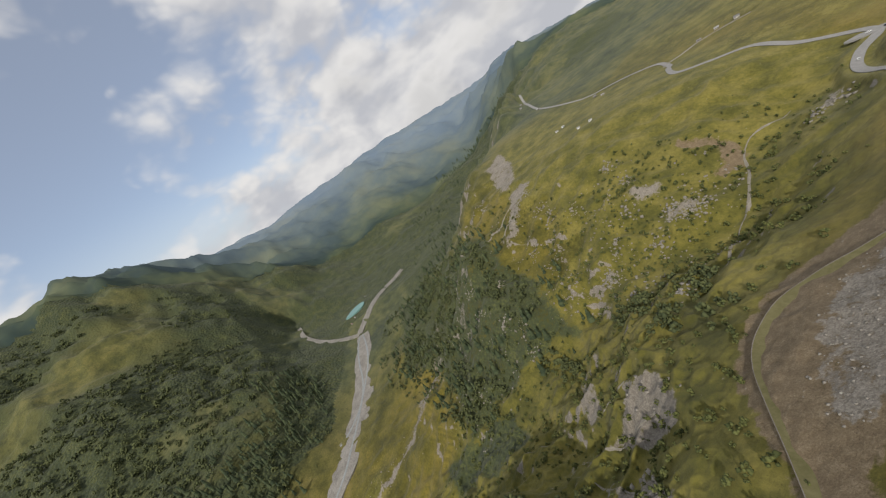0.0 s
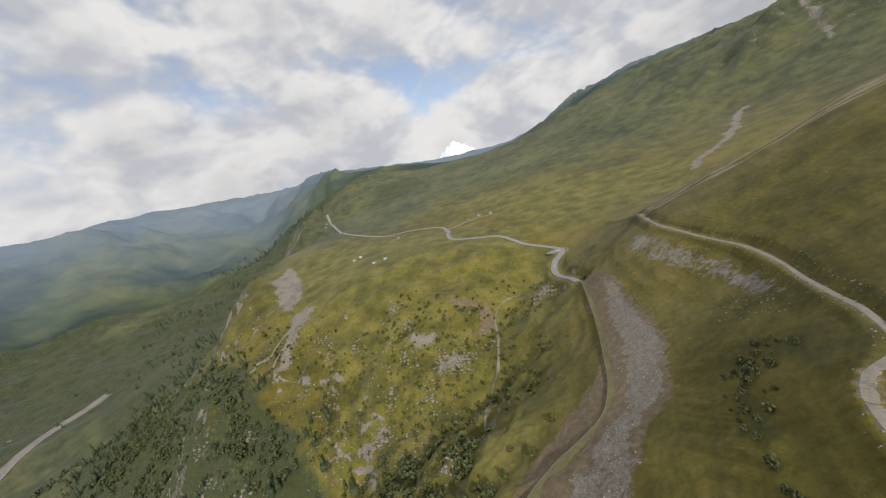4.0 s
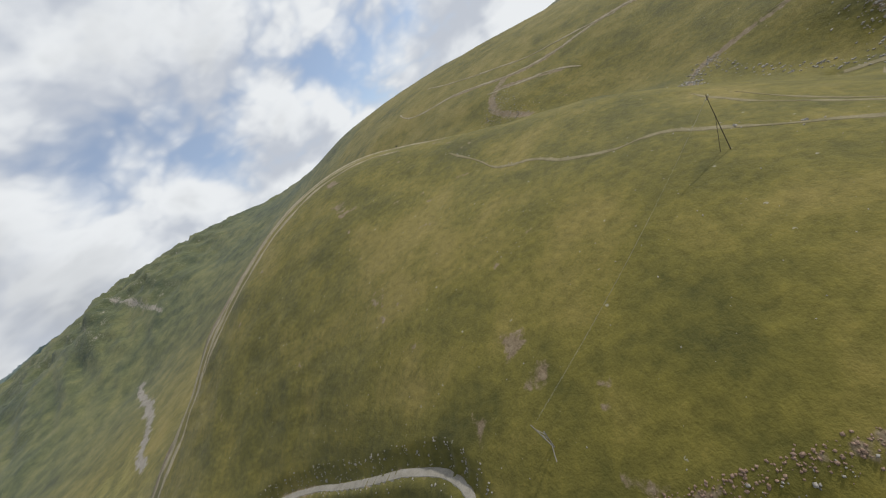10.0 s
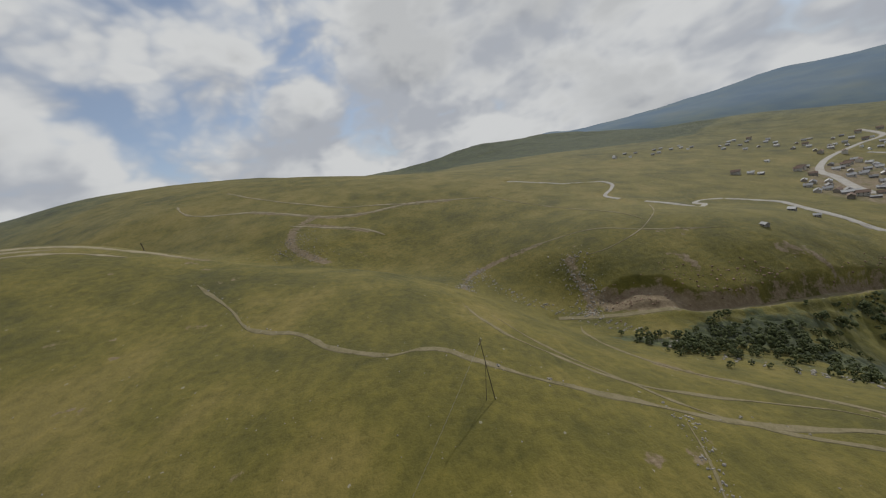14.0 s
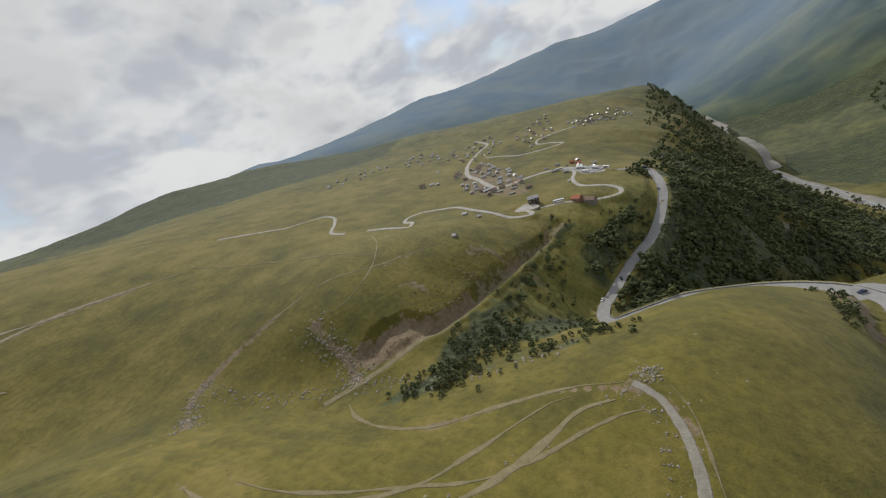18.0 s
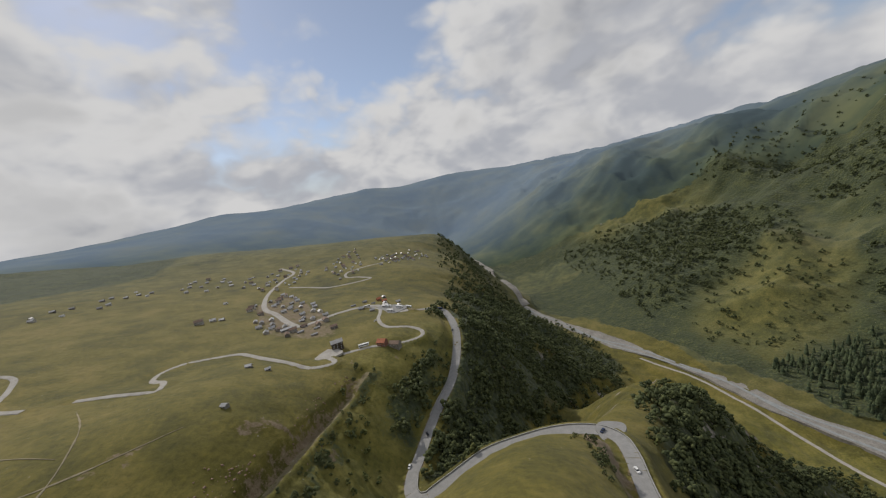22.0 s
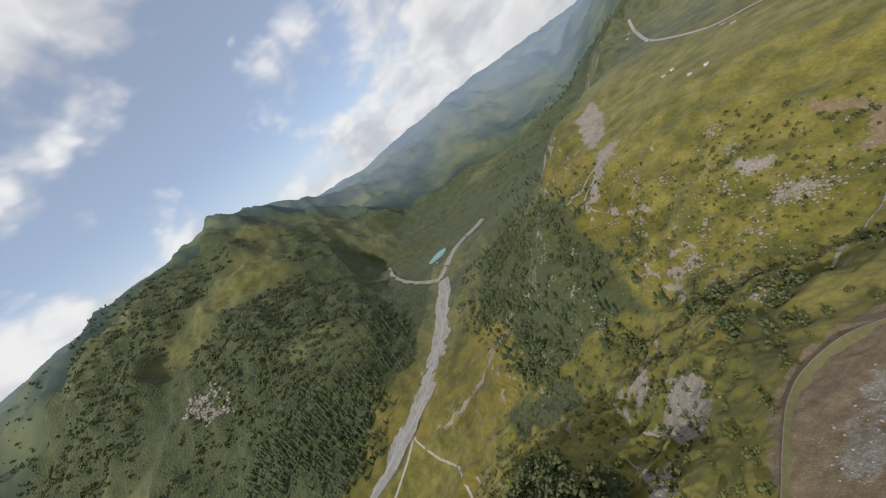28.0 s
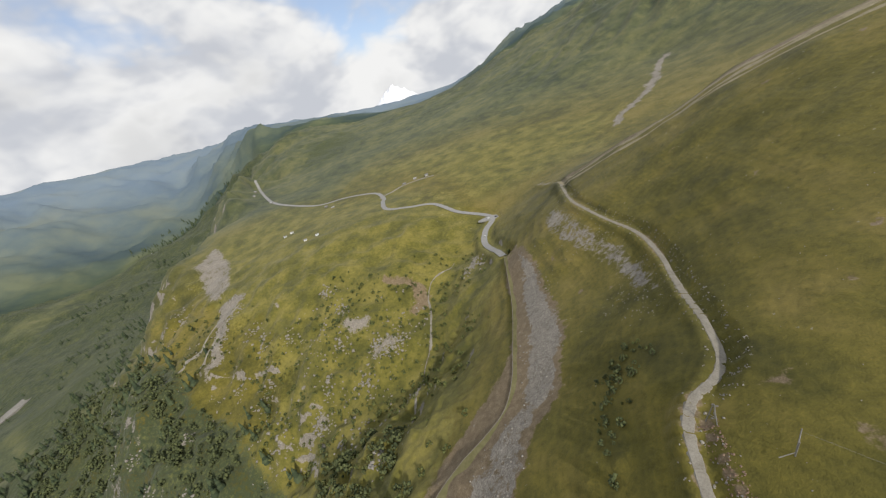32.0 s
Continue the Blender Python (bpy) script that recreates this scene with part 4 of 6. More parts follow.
def box(bm, cx, cy, cz, sx, sy, sz, rz=0.0, bevel=0.0):
    m = Matrix.LocRotScale((cx, cy, cz), Euler((0, 0, rz)), (sx, sy, sz))
    geo = bmesh.ops.create_cube(bm, size=1.0, matrix=m)
    if bevel:
        es = list({e for v in geo["verts"] for e in v.link_edges})
        bmesh.ops.bevel(bm, geom=es, offset=bevel, segments=1, affect="EDGES")
    return bm


def rod(bm, a, b, r1, r2=None, seg=6):
    a, b = Vector(a), Vector(b)
    q = (b - a).to_track_quat("Z", "Y")
    m = Matrix.Translation((a + b) / 2) @ q.to_matrix().to_4x4()
    bmesh.ops.create_cone(bm, cap_ends=True, segments=seg, radius1=r1, radius2=r1 if r2 is None else r2, depth=(b - a).length, matrix=m)
    return bm


def ribbon(name, line, w, material, label, category, lift=0.12, skirt=0.5, ragged=0.0, kind="structure", drape=False, broken=0.0):
    """A strip with its own thickness; line: x, y, z; drape: each edge follows the ground; broken: share of the width lost in gaps."""
    t = np.gradient(line[:, :2], axis=0)
    t /= np.linalg.norm(t, axis=1, keepdims=True) + 1e-9
    nrm = np.c_[t[:, 1], -t[:, 0]]
    k = np.arange(len(line))
    jl = ragged * (fbm(k * 3.0, k * 0.0 + 5, 9, 3) - 0.5) * 2
    jr = ragged * (fbm(k * 3.0 + 99, k * 0.0 + 15, 9, 3) - 0.5) * 2
    wl_, wr_ = np.broadcast_to(w, len(line)) + jl, np.broadcast_to(w, len(line)) + jr
    if broken:
        keep = np.clip(0.55 + (fbm(k * 4.0 + 3 * len(line), k * 0.0 + 2, 26, 5) - 0.28 - broken * 0.5) * 2.4, 0.4, 1.1) * np.clip(np.minimum(k, len(line) - 1 - k) / 10.0, 0.05, 1)
        wl_, wr_ = wl_ * keep, wr_ * keep
    sink = np.where(keep < 0.12, -0.5 - skirt, 0.0) if broken else 0.0
    rows = []
    spread = 1.45 if drape else 1.0
    for f, dz in ((-spread, -skirt), (-1, 0.0), (-0.4, 0.03), (0.4, 0.03), (1, 0.0), (spread, -skirt)):
        off = np.where(f < 0, wl_, wr_) * f
        xy = line[:, :2] + nrm * off[:, None]
        rows.append(np.c_[xy, (land(xy[:, 0], xy[:, 1]) if drape else line[:, 2]) + lift + dz + sink])
    v = np.stack(rows, 1).reshape(-1, 3)
    n = len(line)
    faces = [(i * 6 + j, (i + 1) * 6 + j, (i + 1) * 6 + j + 1, i * 6 + j + 1) for i in range(n - 1) for j in range(5)]
    me = bpy.data.meshes.new(name)
    me.from_pydata(v.tolist(), [], faces)
    me.materials.append(material)
    me.update()
    ob = new(name, me)
    return tagged(ob, label, category, kind=kind)


ROAD_LOOK = dict(
    main_road=(M_ASPHALT, "grey asphalt mountain road with hairpin bends", "road"), north_road=(M_ASPHALT, "pale asphalt road past the viewpoint", "road"),
    farm_road=(M_DIRT, "dirt lane to the farm sheds", "track"),
    dirt_road=(M_DIRT, "grey dirt road cut into the grassy hillside", "track"), 
    bank_road=(M_RUT, "dirt road at the foot of the eroded bank", "track"),
    hill_road=(M_PALE, "pale gravel lane winding through the meadow", "track"), upper_road=(M_PALE, "pale gravel lane on the upper meadow", "track"),
    village_road=(M_PALE, "pale gravel village lane with a loop", "track"), main_street=(M_PALE, "dusty main street of the village", "road"),
    lower_street=(M_PALE, "dusty lower village street", "road"),
    
    
    valley_track=(M_PALE, "pale gravel track on the valley floor", "track"),
)
for _n, (_line, _w) in ROAD_LINES.items():
    _mt, _lb, _ct = ROAD_LOOK[_n]
    _far = float(np.hypot(_line[:, 0], _line[:, 1]).mean())
    _soft = _mt is not M_ASPHALT
    ribbon(_n, _line, _w, _mt, _lb, _ct, lift=0.05 + _far / (1600 if not _soft else 1900), skirt=0.5 if not _soft else 0.25 + _far / 900, ragged=0.5 if _soft else 0.0, drape=_soft)
for _n, (_p, _w, _b) in TRAILS.items():
    _l = smooth_line(_p, 2.0)
    _far = float(np.hypot(_l[:, 0], _l[:, 1]).mean())
    ribbon("trail", np.c_[_l, land(_l[:, 0], _l[:, 1])], _w if _far > 250 else _w * 0.8, M_TRAIL if _far > 250 else M_RUT, "broken brown footpath worn into the grass" if _w < 1.6 else "wide pale brown rutted track over the grass", "path", lift=0.06 + _far / 1500, skirt=0.2 + _far / 900, ragged=0.45 * _w, drape=True, broken=_b)
# the road's broad elbow on the spur and the lay-by at the viewpoint
for _n, (_cx, _cy, _a, _b, _rz) in dict(road_elbow=(-38, -222, 10, 8, 0.5), viewpoint_lot=(-84, 487, 16, 7, 0.4), bus_lot=(140, -492, 26, 14, -0.7), village_square=(176, -338, 13, 9, 0.2)).items():
    _bm = bmesh.new()
    bmesh.ops.create_circle(_bm, cap_ends=True, segments=28, radius=1.0)
    for _v in _bm.verts:
        _q = 1 + 0.12 * math.sin(3 * math.atan2(_v.co.y, _v.co.x) + _cx)
        _px, _py = _v.co.x * _a * _q, _v.co.y * _b * _q
        _v.co.x, _v.co.y = _px * math.cos(_rz) - _py * math.sin(_rz), _px * math.sin(_rz) + _py * math.cos(_rz)
    _ex = bmesh.ops.extrude_face_region(_bm, geom=_bm.faces[:])
    for _v in [g for g in _ex["geom"] if isinstance(g, bmesh.types.BMVert)]:
        _v.co.z -= 1.6
    bmesh.ops.recalc_face_normals(_bm, faces=_bm.faces[:])
    _ob = part(_n, _bm, M_ASPHALT if _n != "village_square" else M_PALE)
    _ob.location = (_cx, _cy, on_land(_cx, _cy, 0.45))
    tagged(_ob, "worn " + ("gravel square between the houses" if _n == "village_square" else "asphalt lay-by beside the mountain road"), "lay-by", kind="structure")

# ---- river, streams, pond ----
RIVER_L = [(-1159, 75), (-966, -23), (-843, -107), (-794, -198), (-737, -258), (-653, -323), (-609, -407), (-548, -519), (-517, -584), (-482, -704), (-441, -777), (-383, -946), (-273, -1152), (-200, -1293)]
RIVER_R = [(-1130, 124), (-940, 39), (-820, -32), (-727, -111), (-679, -185), (-648, -245), (-618, -317), (-570, -397), (-522, -508), (-492, -572), (-455, -700), (-380, -850), (-290, -960), (-175, -1270)]


def between(a, b, n=90):
    a, b = smooth_line(a, 8.0), smooth_line(b, 8.0)
    pick = lambda q: np.c_[np.interp(np.linspace(0, 1, n), np.linspace(0, 1, len(q)), q[:, 0]), np.interp(np.linspace(0, 1, n), np.linspace(0, 1, len(q)), q[:, 1])]
    a, b = pick(a), pick(b)
    mid = (a + b) / 2
    return mid, np.linalg.norm(a - b, axis=1) / 2


def draped(mid, smooth=9):
    z = land(mid[:, 0], mid[:, 1])
    return np.c_[mid, np.convolve(np.pad(z, smooth // 2, mode="edge"), np.ones(smooth) / smooth, mode="valid")]


_mid, _hw = between(RIVER_L, RIVER_R)
_bed = draped(_mid)
ribbon("river_bed", _bed, np.maximum(_hw * 0.86, 9), M_GRAVEL, "broad grey gravel bed of the mountain river", "river bed", lift=2.2, skirt=7.0, ragged=12.0)
_lower = draped(smooth_line([(-200, -1290), (-185, -1330), (-140, -1480), (-128, -1600), (-120, -1760), (-135, -1900), (-60, -2200), (0, -2450), (40, -2800)], 12.0))
ribbon("river_bed", _lower, 24, M_GRAVEL, "pale gravel river bed between wooded slopes", "river bed", lift=3.0, skirt=8.0, ragged=10.0)
_up = draped(smooth_line([(-1159, 95), (-1200, 150), (-1250, 215), (-1290, 300), (-1300, 400)], 10.0))
ribbon("river_bed", _up, 14, M_GRAVEL, "gravel bed of the upper river branch", "river bed", lift=2.0, skirt=6.0, ragged=5.0)
_up2 = draped(smooth_line([(-1159, 95), (-1240, 30), (-1340, -12), (-1440, -30), (-1580, -20)], 10.0))
ribbon("river_bed", _up2, 8, M_GRAVEL, "gravel bed of the side stream", "river bed", lift=2.0, skirt=6.0, ragged=3.0)
for _k, _o in ((0.35, 0), (-0.3, 40)):
    _tt = np.gradient(_bed[:, :2], axis=0)
    _tt /= np.linalg.norm(_tt, axis=1, keepdims=True)
    _off = _hw * 0.8 * (_k + 0.35 * np.sin(np.arange(len(_bed)) * 0.33 + _o))
    _w = _bed.copy()
    _w[:, :2] += np.c_[_tt[:, 1], -_tt[:, 0]] * _off[:, None]
    ribbon("river_water", _w, 2.6, M_STREAM, "narrow braided channel of grey river water", "water", lift=2.5, skirt=1.0, ragged=0.8)
for _pts, _lb in (([(-690, -215), (-645, -211), (-568, -183), (-484, -147), (-394, -143), (-303, -135), (-230, -115), (-170, -99), (-129, -103), (-95, -111)], "small pale stream winding down to the river"),):
    ribbon("stream", draped(smooth_line(_pts, 5.0), 5), 2.0, M_PALE, _lb, "stream", lift=0.6, skirt=3.0, ragged=1.2)
ribbon("footpath", draped(smooth_line([(-129, 419), (-138, 397), (-155, 376), (-156, 350), (-148, 324), (-143, 288), (-145, 255), (-136, 200), (-135, 171)], 4.0), 5), 1.1, M_DIRT, "pale worn path down the grassy slope", "path", lift=0.3, skirt=1.0, ragged=0.8, drape=True, broken=0.3)
_bm = bmesh.new()
bmesh.ops.create_circle(_bm, cap_ends=True, segments=24, radius=1.0)
for _v in _bm.verts:
    _v.co.x, _v.co.y = _v.co.x * 26 * (1 + 0.15 * math.sin(_v.co.y * 3)), _v.co.y * 48
_ex = bmesh.ops.extrude_face_region(_bm, geom=_bm.faces[:])
for _v in [g for g in _ex["geom"] if isinstance(g, bmesh.types.BMVert)]:
    _v.co.z -= 8
bmesh.ops.recalc_face_normals(_bm, faces=_bm.faces[:])
_ob = part("pond", _bm, M_WATER)
_ob.location, _ob.rotation_euler = (-1325, 160, on_land(-1325, 160, 3.0)), (0, 0, 0.25)
tagged(_ob, "turquoise settling pond beside the river", "pond", kind="structure")

# ---- snow peak far behind the northern ridge ----
def snow_peak():
    bm = bmesh.new()
    bmesh.ops.create_grid(bm, x_segments=60, y_segments=30, size=1.0)
    for v in bm.verts:
        x, y = v.co.x, v.co.y
        q = max(0.0, 1 - math.hypot(x + 0.12 * y, y))
        v.co = Vector((x * 330, y * 240, 250 * q ** 0.8 + 60 * noise.noise(Vector((x * 7, y * 5, 1.0))) * q))
    top = max(v.co.z for v in bm.verts)
    ob = part("snow_peak", bm, M_SNOW, smooth=True)
    az, d = radians(-18.3), 4600.0
    ob.location = (d * math.sin(az), d * math.cos(az), 805 - top)
    ob.rotation_euler = (0, 0, -az)
    return tagged(ob, "snow-covered summit far behind the ridge", "snow peak", kind="structure")


snow_peak()


# ---- trees and bushes ----
def clump(rs, c, r):
    """An uneven tuft of leaves: a jittered octahedron."""
    v = np.array([(1, 0, 0), (-1, 0, 0), (0, 1, 0), (0, -1, 0), (0, 0, 1), (0, 0, -1)], float)
    v = v * (0.7 + 0.6 * rs.rand(6, 1)) + (rs.rand(6, 3) - 0.5) * 0.35
    a = rs.rand() * 6.28
    rot = np.array([[math.cos(a), -math.sin(a), 0], [math.sin(a), math.cos(a), 0], [0, 0, 1]])
    return v @ rot.T * r + c


OCT = np.array([(0, 2, 4), (2, 1, 4), (1, 3, 4), (3, 0, 4), (2, 0, 5), (1, 2, 5), (3, 1, 5), (0, 3, 5)])


def crown_shape(seed, n, width, tall, base, size):
    """Clumps over an uneven ellipsoid, thinner towards the foot: vertices and triangles."""
    rs = np.random.RandomState(seed)
    vs, fs = [], []
    lob = rs.rand(4) * 6.28
    for i in range(n):
        u, a = rs.rand(), rs.rand() * 6.28
        z = base + (tall - base) * (0.08 + 0.92 * u)
        k = math.sin(math.pi * min(1, 0.18 + 0.82 * u) ** 0.9) ** 0.6
        q = width * k * (0.55 + 0.45 * rs.rand() ** 0.5) * (1 + 0.25 * math.sin(2 * a + lob[0]) + 0.15 * math.sin(3 * a + lob[1]))
        fs.append(OCT + 6 * i)
        vs.append(clump(rs, np.array([q * math.cos(a), q * math.sin(a), z]), size * (0.7 + 0.6 * rs.rand())))
    return np.vstack(vs), np.vstack(fs)


def cone_shape(seed, tiers, width, tall):
    """A conifer: ragged skirts one above the other."""
    rs = np.random.RandomState(seed)
    vs, fs, o = [], [], 0
    for i in range(tiers):
        z0, z1 = tall * (0.10 + 0.78 * i / tiers), tall * (0.10 + 0.78 * i / tiers) + tall * 0.34
        r = width * (1 - 0.80 * i / tiers)
        n = 7
        a = np.arange(n) / n * 6.283 + rs.rand()
        q = r * (0.75 + 0.5 * rs.rand(n))
        vs += [np.c_[q * np.cos(a), q * np.sin(a), z0 + (rs.rand(n) - 0.5) * tall * 0.06], [[0, 0, min(z1, tall)]]]
        fs += [np.array([(o + j, o + (j + 1) % n, o + n) for j in range(n)])]
        o += n + 1
    return np.vstack(vs), np.vstack(fs)


def tri_mesh(name, v, f, material):
    me = bpy.data.meshes.new(name)
    me.vertices.add(len(v))
    me.vertices.foreach_set("co", v.astype(np.float32).ravel())
    me.loops.add(len(f) * 3)
    me.loops.foreach_set("vertex_index", f.astype(np.int32).ravel())
    me.polygons.add(len(f))
    me.polygons.foreach_set("loop_start", np.arange(0, len(f) * 3, 3, dtype=np.int32))
    me.update(calc_edges=True)
    me.materials.append(material)
    return me


def scatter(poly, spacing, seed, thin=0.0, thin_size=40.0):
    """Random places in an outline, one to about spacing squared metres; thin: how much is left open in glades."""
    rs = np.random.RandomState(seed)
    p = np.array(poly, float)
    lo, hi = p.min(0), p.max(0)
    n = int((hi - lo).prod() / spacing ** 2)
    q = lo + rs.rand(n, 2) * (hi - lo)
    ext = float((hi - lo).max())
    keep = inside(q[:, 0], q[:, 1], poly, min(28.0, 4 + ext / 14), 1.0 + ext / 90) > 0.15 + 0.7 * rs.rand(n)
    q = q[keep]
    if thin:
        q = q[fbm(q[:, 0] + seed, q[:, 1], thin_size, 3) > thin + 0.10 * (rs.rand(len(q)) - 0.5)]
    for line, w in ROAD_LINES.values():
        q = q[near_line(q[:, 0], q[:, 1], line, 14)[0] > w + 3.5]
    return q


def wood_mesh(name, places, shapes, size, seed, material, label, category="trees"):
    """All the trees of a wood, one mesh of many crowns."""
    rs = np.random.RandomState(seed)
    if not len(places):
        return None
    z = land(places[:, 0], places[:, 1])
    vs, fs, o = [], [], 0
    for (x, y), zz in zip(places, z):
        v, f = shapes[rs.randint(len(shapes))]
        k, a = size * (0.45 + 1.1 * rs.rand() ** 1.6), rs.rand() * 6.28
        c, s = math.cos(a) * k, math.sin(a) * k
        vs.append(np.c_[v[:, 0] * c - v[:, 1] * s + x, v[:, 0] * s + v[:, 1] * c + y, v[:, 2] * k * (0.8 + 0.4 * rs.rand()) + zz])
        fs.append(f + o)
        o += len(v)
    ob = new(name, tri_mesh(name, np.vstack(vs), np.vstack(fs), material))
    return tagged(ob, label, category, kind="stuff")


FAR_CROWNS = [crown_shape(40 + i, 13, 0.42, 1.0, 0.05, 0.20) for i in range(6)]
CONES = [cone_shape(60 + i, 5, 0.22, 1.0) for i in range(5)]
wood_mesh("woodland", np.vstack([scatter(FOREST["below_road"], 4.2, 1, 0.43, 30), scatter(FOREST["upper"], 4.4, 2, 0.36)]), FAR_CROWNS, 7.0, 3, M_LEAF, "dense dark green broadleaf thicket below the road")
wood_mesh("shrubs", np.vstack([scatter(FOREST["below_road"], 7.5, 301), scatter(FOREST["spur_west"], 9.0, 302), scatter(FOREST["upper"], 7.0, 303)]), FAR_CROWNS, 3.4, 304, M_LEAF2, "lighter green bushes in the gaps of the thicket", "shrubs")
wood_mesh("woodland", scatter(FOREST["gorge"], 8.0, 4, 0.26), FAR_CROWNS, 8.0, 5, M_LEAF, "dark woods on the gorge side")
wood_mesh("woodland", scatter([(0, -560), (-60, -700), (-20, -900), (20, -1200), (90, -1450), (30, -1800), (-80, -1600), (-120, -1200), (-130, -850), (-110, -620)], 11.0, 305, 0.3), FAR_CROWNS, 9.0, 306, M_LEAF, "dark woods on the brow beyond the village")
wood_mesh("woodland", np.vstack([scatter(FOREST["spur_west"], 4.8, 6, 0.40, 45), scatter(FOREST["knoll"], 4.2, 7, 0.36)]), FAR_CROWNS, 7.0, 8, M_LEAF, "dark green thicket on the slope under the spur")
wood_mesh("woodland", np.vstack([scatter(FOREST["dome_west"], 7.2, 9, 0.49, 60), scatter(FOREST["dome_foot"], 6.5, 10, 0.57)]), FAR_CROWNS, 6.4, 11, M_LEAF, "mixed woods on the steep slope of the grassy dome")
wood_mesh("pine_wood", scatter(FOREST["pines"], 8.0, 12, 0.34, 90), CONES, 17.0, 13, M_NEEDLE, "dark conifer wood above the river")
wood_mesh("pine_wood", np.vstack([scatter(FOREST["dome_west"], 15.0, 14, 0.47, 90), scatter(FOREST["far_side"], 22.0, 15, 0.4, 150)]), CONES, 15.0, 16, M_NEEDLE, "scattered conifers on the steep valley side")
_w = scatter([(-750, -350), (-1000, -650), (-800, -1100), (-640, -1300), (-1100, -1750), (-1750, -1000), (-1850, -500), (-1500, -100), (-1100, -150)], 15.0, 17, 0.42, 260)
_w = _w[np.max([inside(_w[:, 0], _w[:, 1], p, 20.0) for p in LUSH], axis=0) < 0.4]
wood_mesh("woodland", _w, FAR_CROWNS, 10.0, 18, M_LEAF, "broadleaf woods in patches on the western mountain")
_w = scatter([(-620, -1300), (-500, -1000), (-640, -1010), (-900, -1050), (-1000, -1150), (-1050, -1350), (-760, -1620), (-560, -1800)], 13.0, 307, 0.34, 200)
wood_mesh("woodland", _w, FAR_CROWNS, 10.0, 308, M_LEAF, "dark broadleaf woods above the lower river")
_w = scatter([(-885, -1030), (-938, -826), (-755, -706), (-600, -705), (-545, -880), (-652, -1000)], 24.0, 19)
wood_mesh("scattered_trees", _w, FAR_CROWNS, 8.0, 20, M_LEAF, "lone round trees on the bright valley meadow")
_w = np.vstack([scatter([(-350, 274), (-274, 360), (-205, 365), (-120, 400), (-110, 330), (-130, 200), (-282, 168), (-333, 183)], 8.0, 21, 0.42, 26), scatter(LUSH[0], 11.0, 22, 0.44, 30), scatter([(-560, 380), (-420, 350), (-300, 300), (-330, 183), (-440, 250), (-640, 340)], 9.0, 309, 0.47, 30)])
wood_mesh("shrubs", _w, FAR_CROWNS, 3.4, 23, M_LEAF2, "scattered green shrubs on the grassy slope", "shrubs")
wood_mesh("shrubs", np.vstack([scatter([(-420, 100), (-300, 150), (-95, 98), (-75, -20), (-170, -100), (-330, -140), (-420, -60)], 9.0, 24, 0.45), scatter([(122, -320), (138, -200), (96, -180), (70, -300)], 7.0, 25, 0.42)]),
          FAR_CROWNS, 3.2, 26, M_LEAF2, "low green bushes among the gullies", "shrubs")


def bush(seed, tall, kind):
    """A near bush: forked tapered stem and a crown of many clumps."""
    root = new("bush")
    bm = bmesh.new()
    rs = random.Random(seed)
    rod(bm, (0, 0, -0.4), (0.05, 0.02, tall * 0.45), 0.09 * tall / 3, 0.05 * tall / 3, 6)
    for i in range(4):
        a = i * 1.57 + rs.random()
        rod(bm, (0, 0, tall * (0.15 + 0.06 * i)), (math.cos(a) * tall * 0.26, math.sin(a) * tall * 0.26, tall * (0.5 + 0.08 * i)), 0.05 * tall / 3, 0.02, 5)
    part("stem", bm, M_BARK, root)
    v, f = crown_shape(seed, 46, tall * 0.42, tall, tall * 0.12, tall * 0.105)
    ob = new("crown", tri_mesh("crown", v, f, kind))
    ob.parent = root
    return root


NEAR = []
for _i, (_p, _sp, _sz, _gr, _lb) in enumerate((
        (FOREST["hedge"], 2.7, 2.6, "bushes of the hedge", "dense green bush in the hedge above the gallery"),
        (FOREST["bush_line"], 2.6, 2.0, "bushes below the dirt road", "small dark green bush on the grass below the dirt road"),
        (FOREST["gully_foot"], 6.0, 2.6, "bushes in the gully", "green bush beside the stony gully"),
        (FOREST["bend_bushes"], 3.4, 2.6, "bushes inside the bend", "dark green bush on the cut bank inside the road bend"),
        (FOREST["spur_foot"], 5.0, 2.4, "bushes at the foot of the spur", "green bush along the stony foot of the grassy spur"),
        (FOREST["bank_foot"], 5.2, 3.4, "bushes under the bank", "dark green bush on the slope under the dirt road"))):
    _src = [bush(100 + 10 * _i + j, _sz * (0.8 + 0.3 * j), M_LEAF if j else M_LEAF2) for j in range(3)]
    _rs = np.random.RandomState(70 + _i)
    _q = scatter(_p, _sp, 50 + _i)
    if len(_q) > 52:
        wood_mesh("shrubs", _q[52:187], FAR_CROWNS, _sz * 1.15, 90 + _i, M_LEAF, "low thicket of " + _lb.replace("bush", "bushes"), "shrubs")
        _q = _q[:52]
    _z = land(_q[:, 0], _q[:, 1])
    for _k, ((_x, _y), _zz) in enumerate(zip(_q, _z)):
        _m = pose(_x, _y, _zz, 0, 0, _rs.rand() * 360) @ Matrix.Scale(0.7 + 0.6 * _rs.rand(), 4)
        if _k < 3:
            _ob = _src[_k]
            _ob.matrix_basis = _m
        else:
            _ob = copy_thing(_src[_rs.randint(3)], Matrix())
            _ob.matrix_basis = _m
        tagged(_ob, _lb, "bush", _gr)
wood_mesh("shrubs", scatter(FOREST["bank_foot"], 4.6, 80, 0.3), FAR_CROWNS, 3.4, 81, M_LEAF, "dense low thicket under the dirt road", "shrubs")
wood_mesh("shrubs", scatter(FOREST["gully_foot"], 4.2, 82, 0.35), FAR_CROWNS, 2.6, 83, M_LEAF, "thicket along the stony gully", "shrubs")

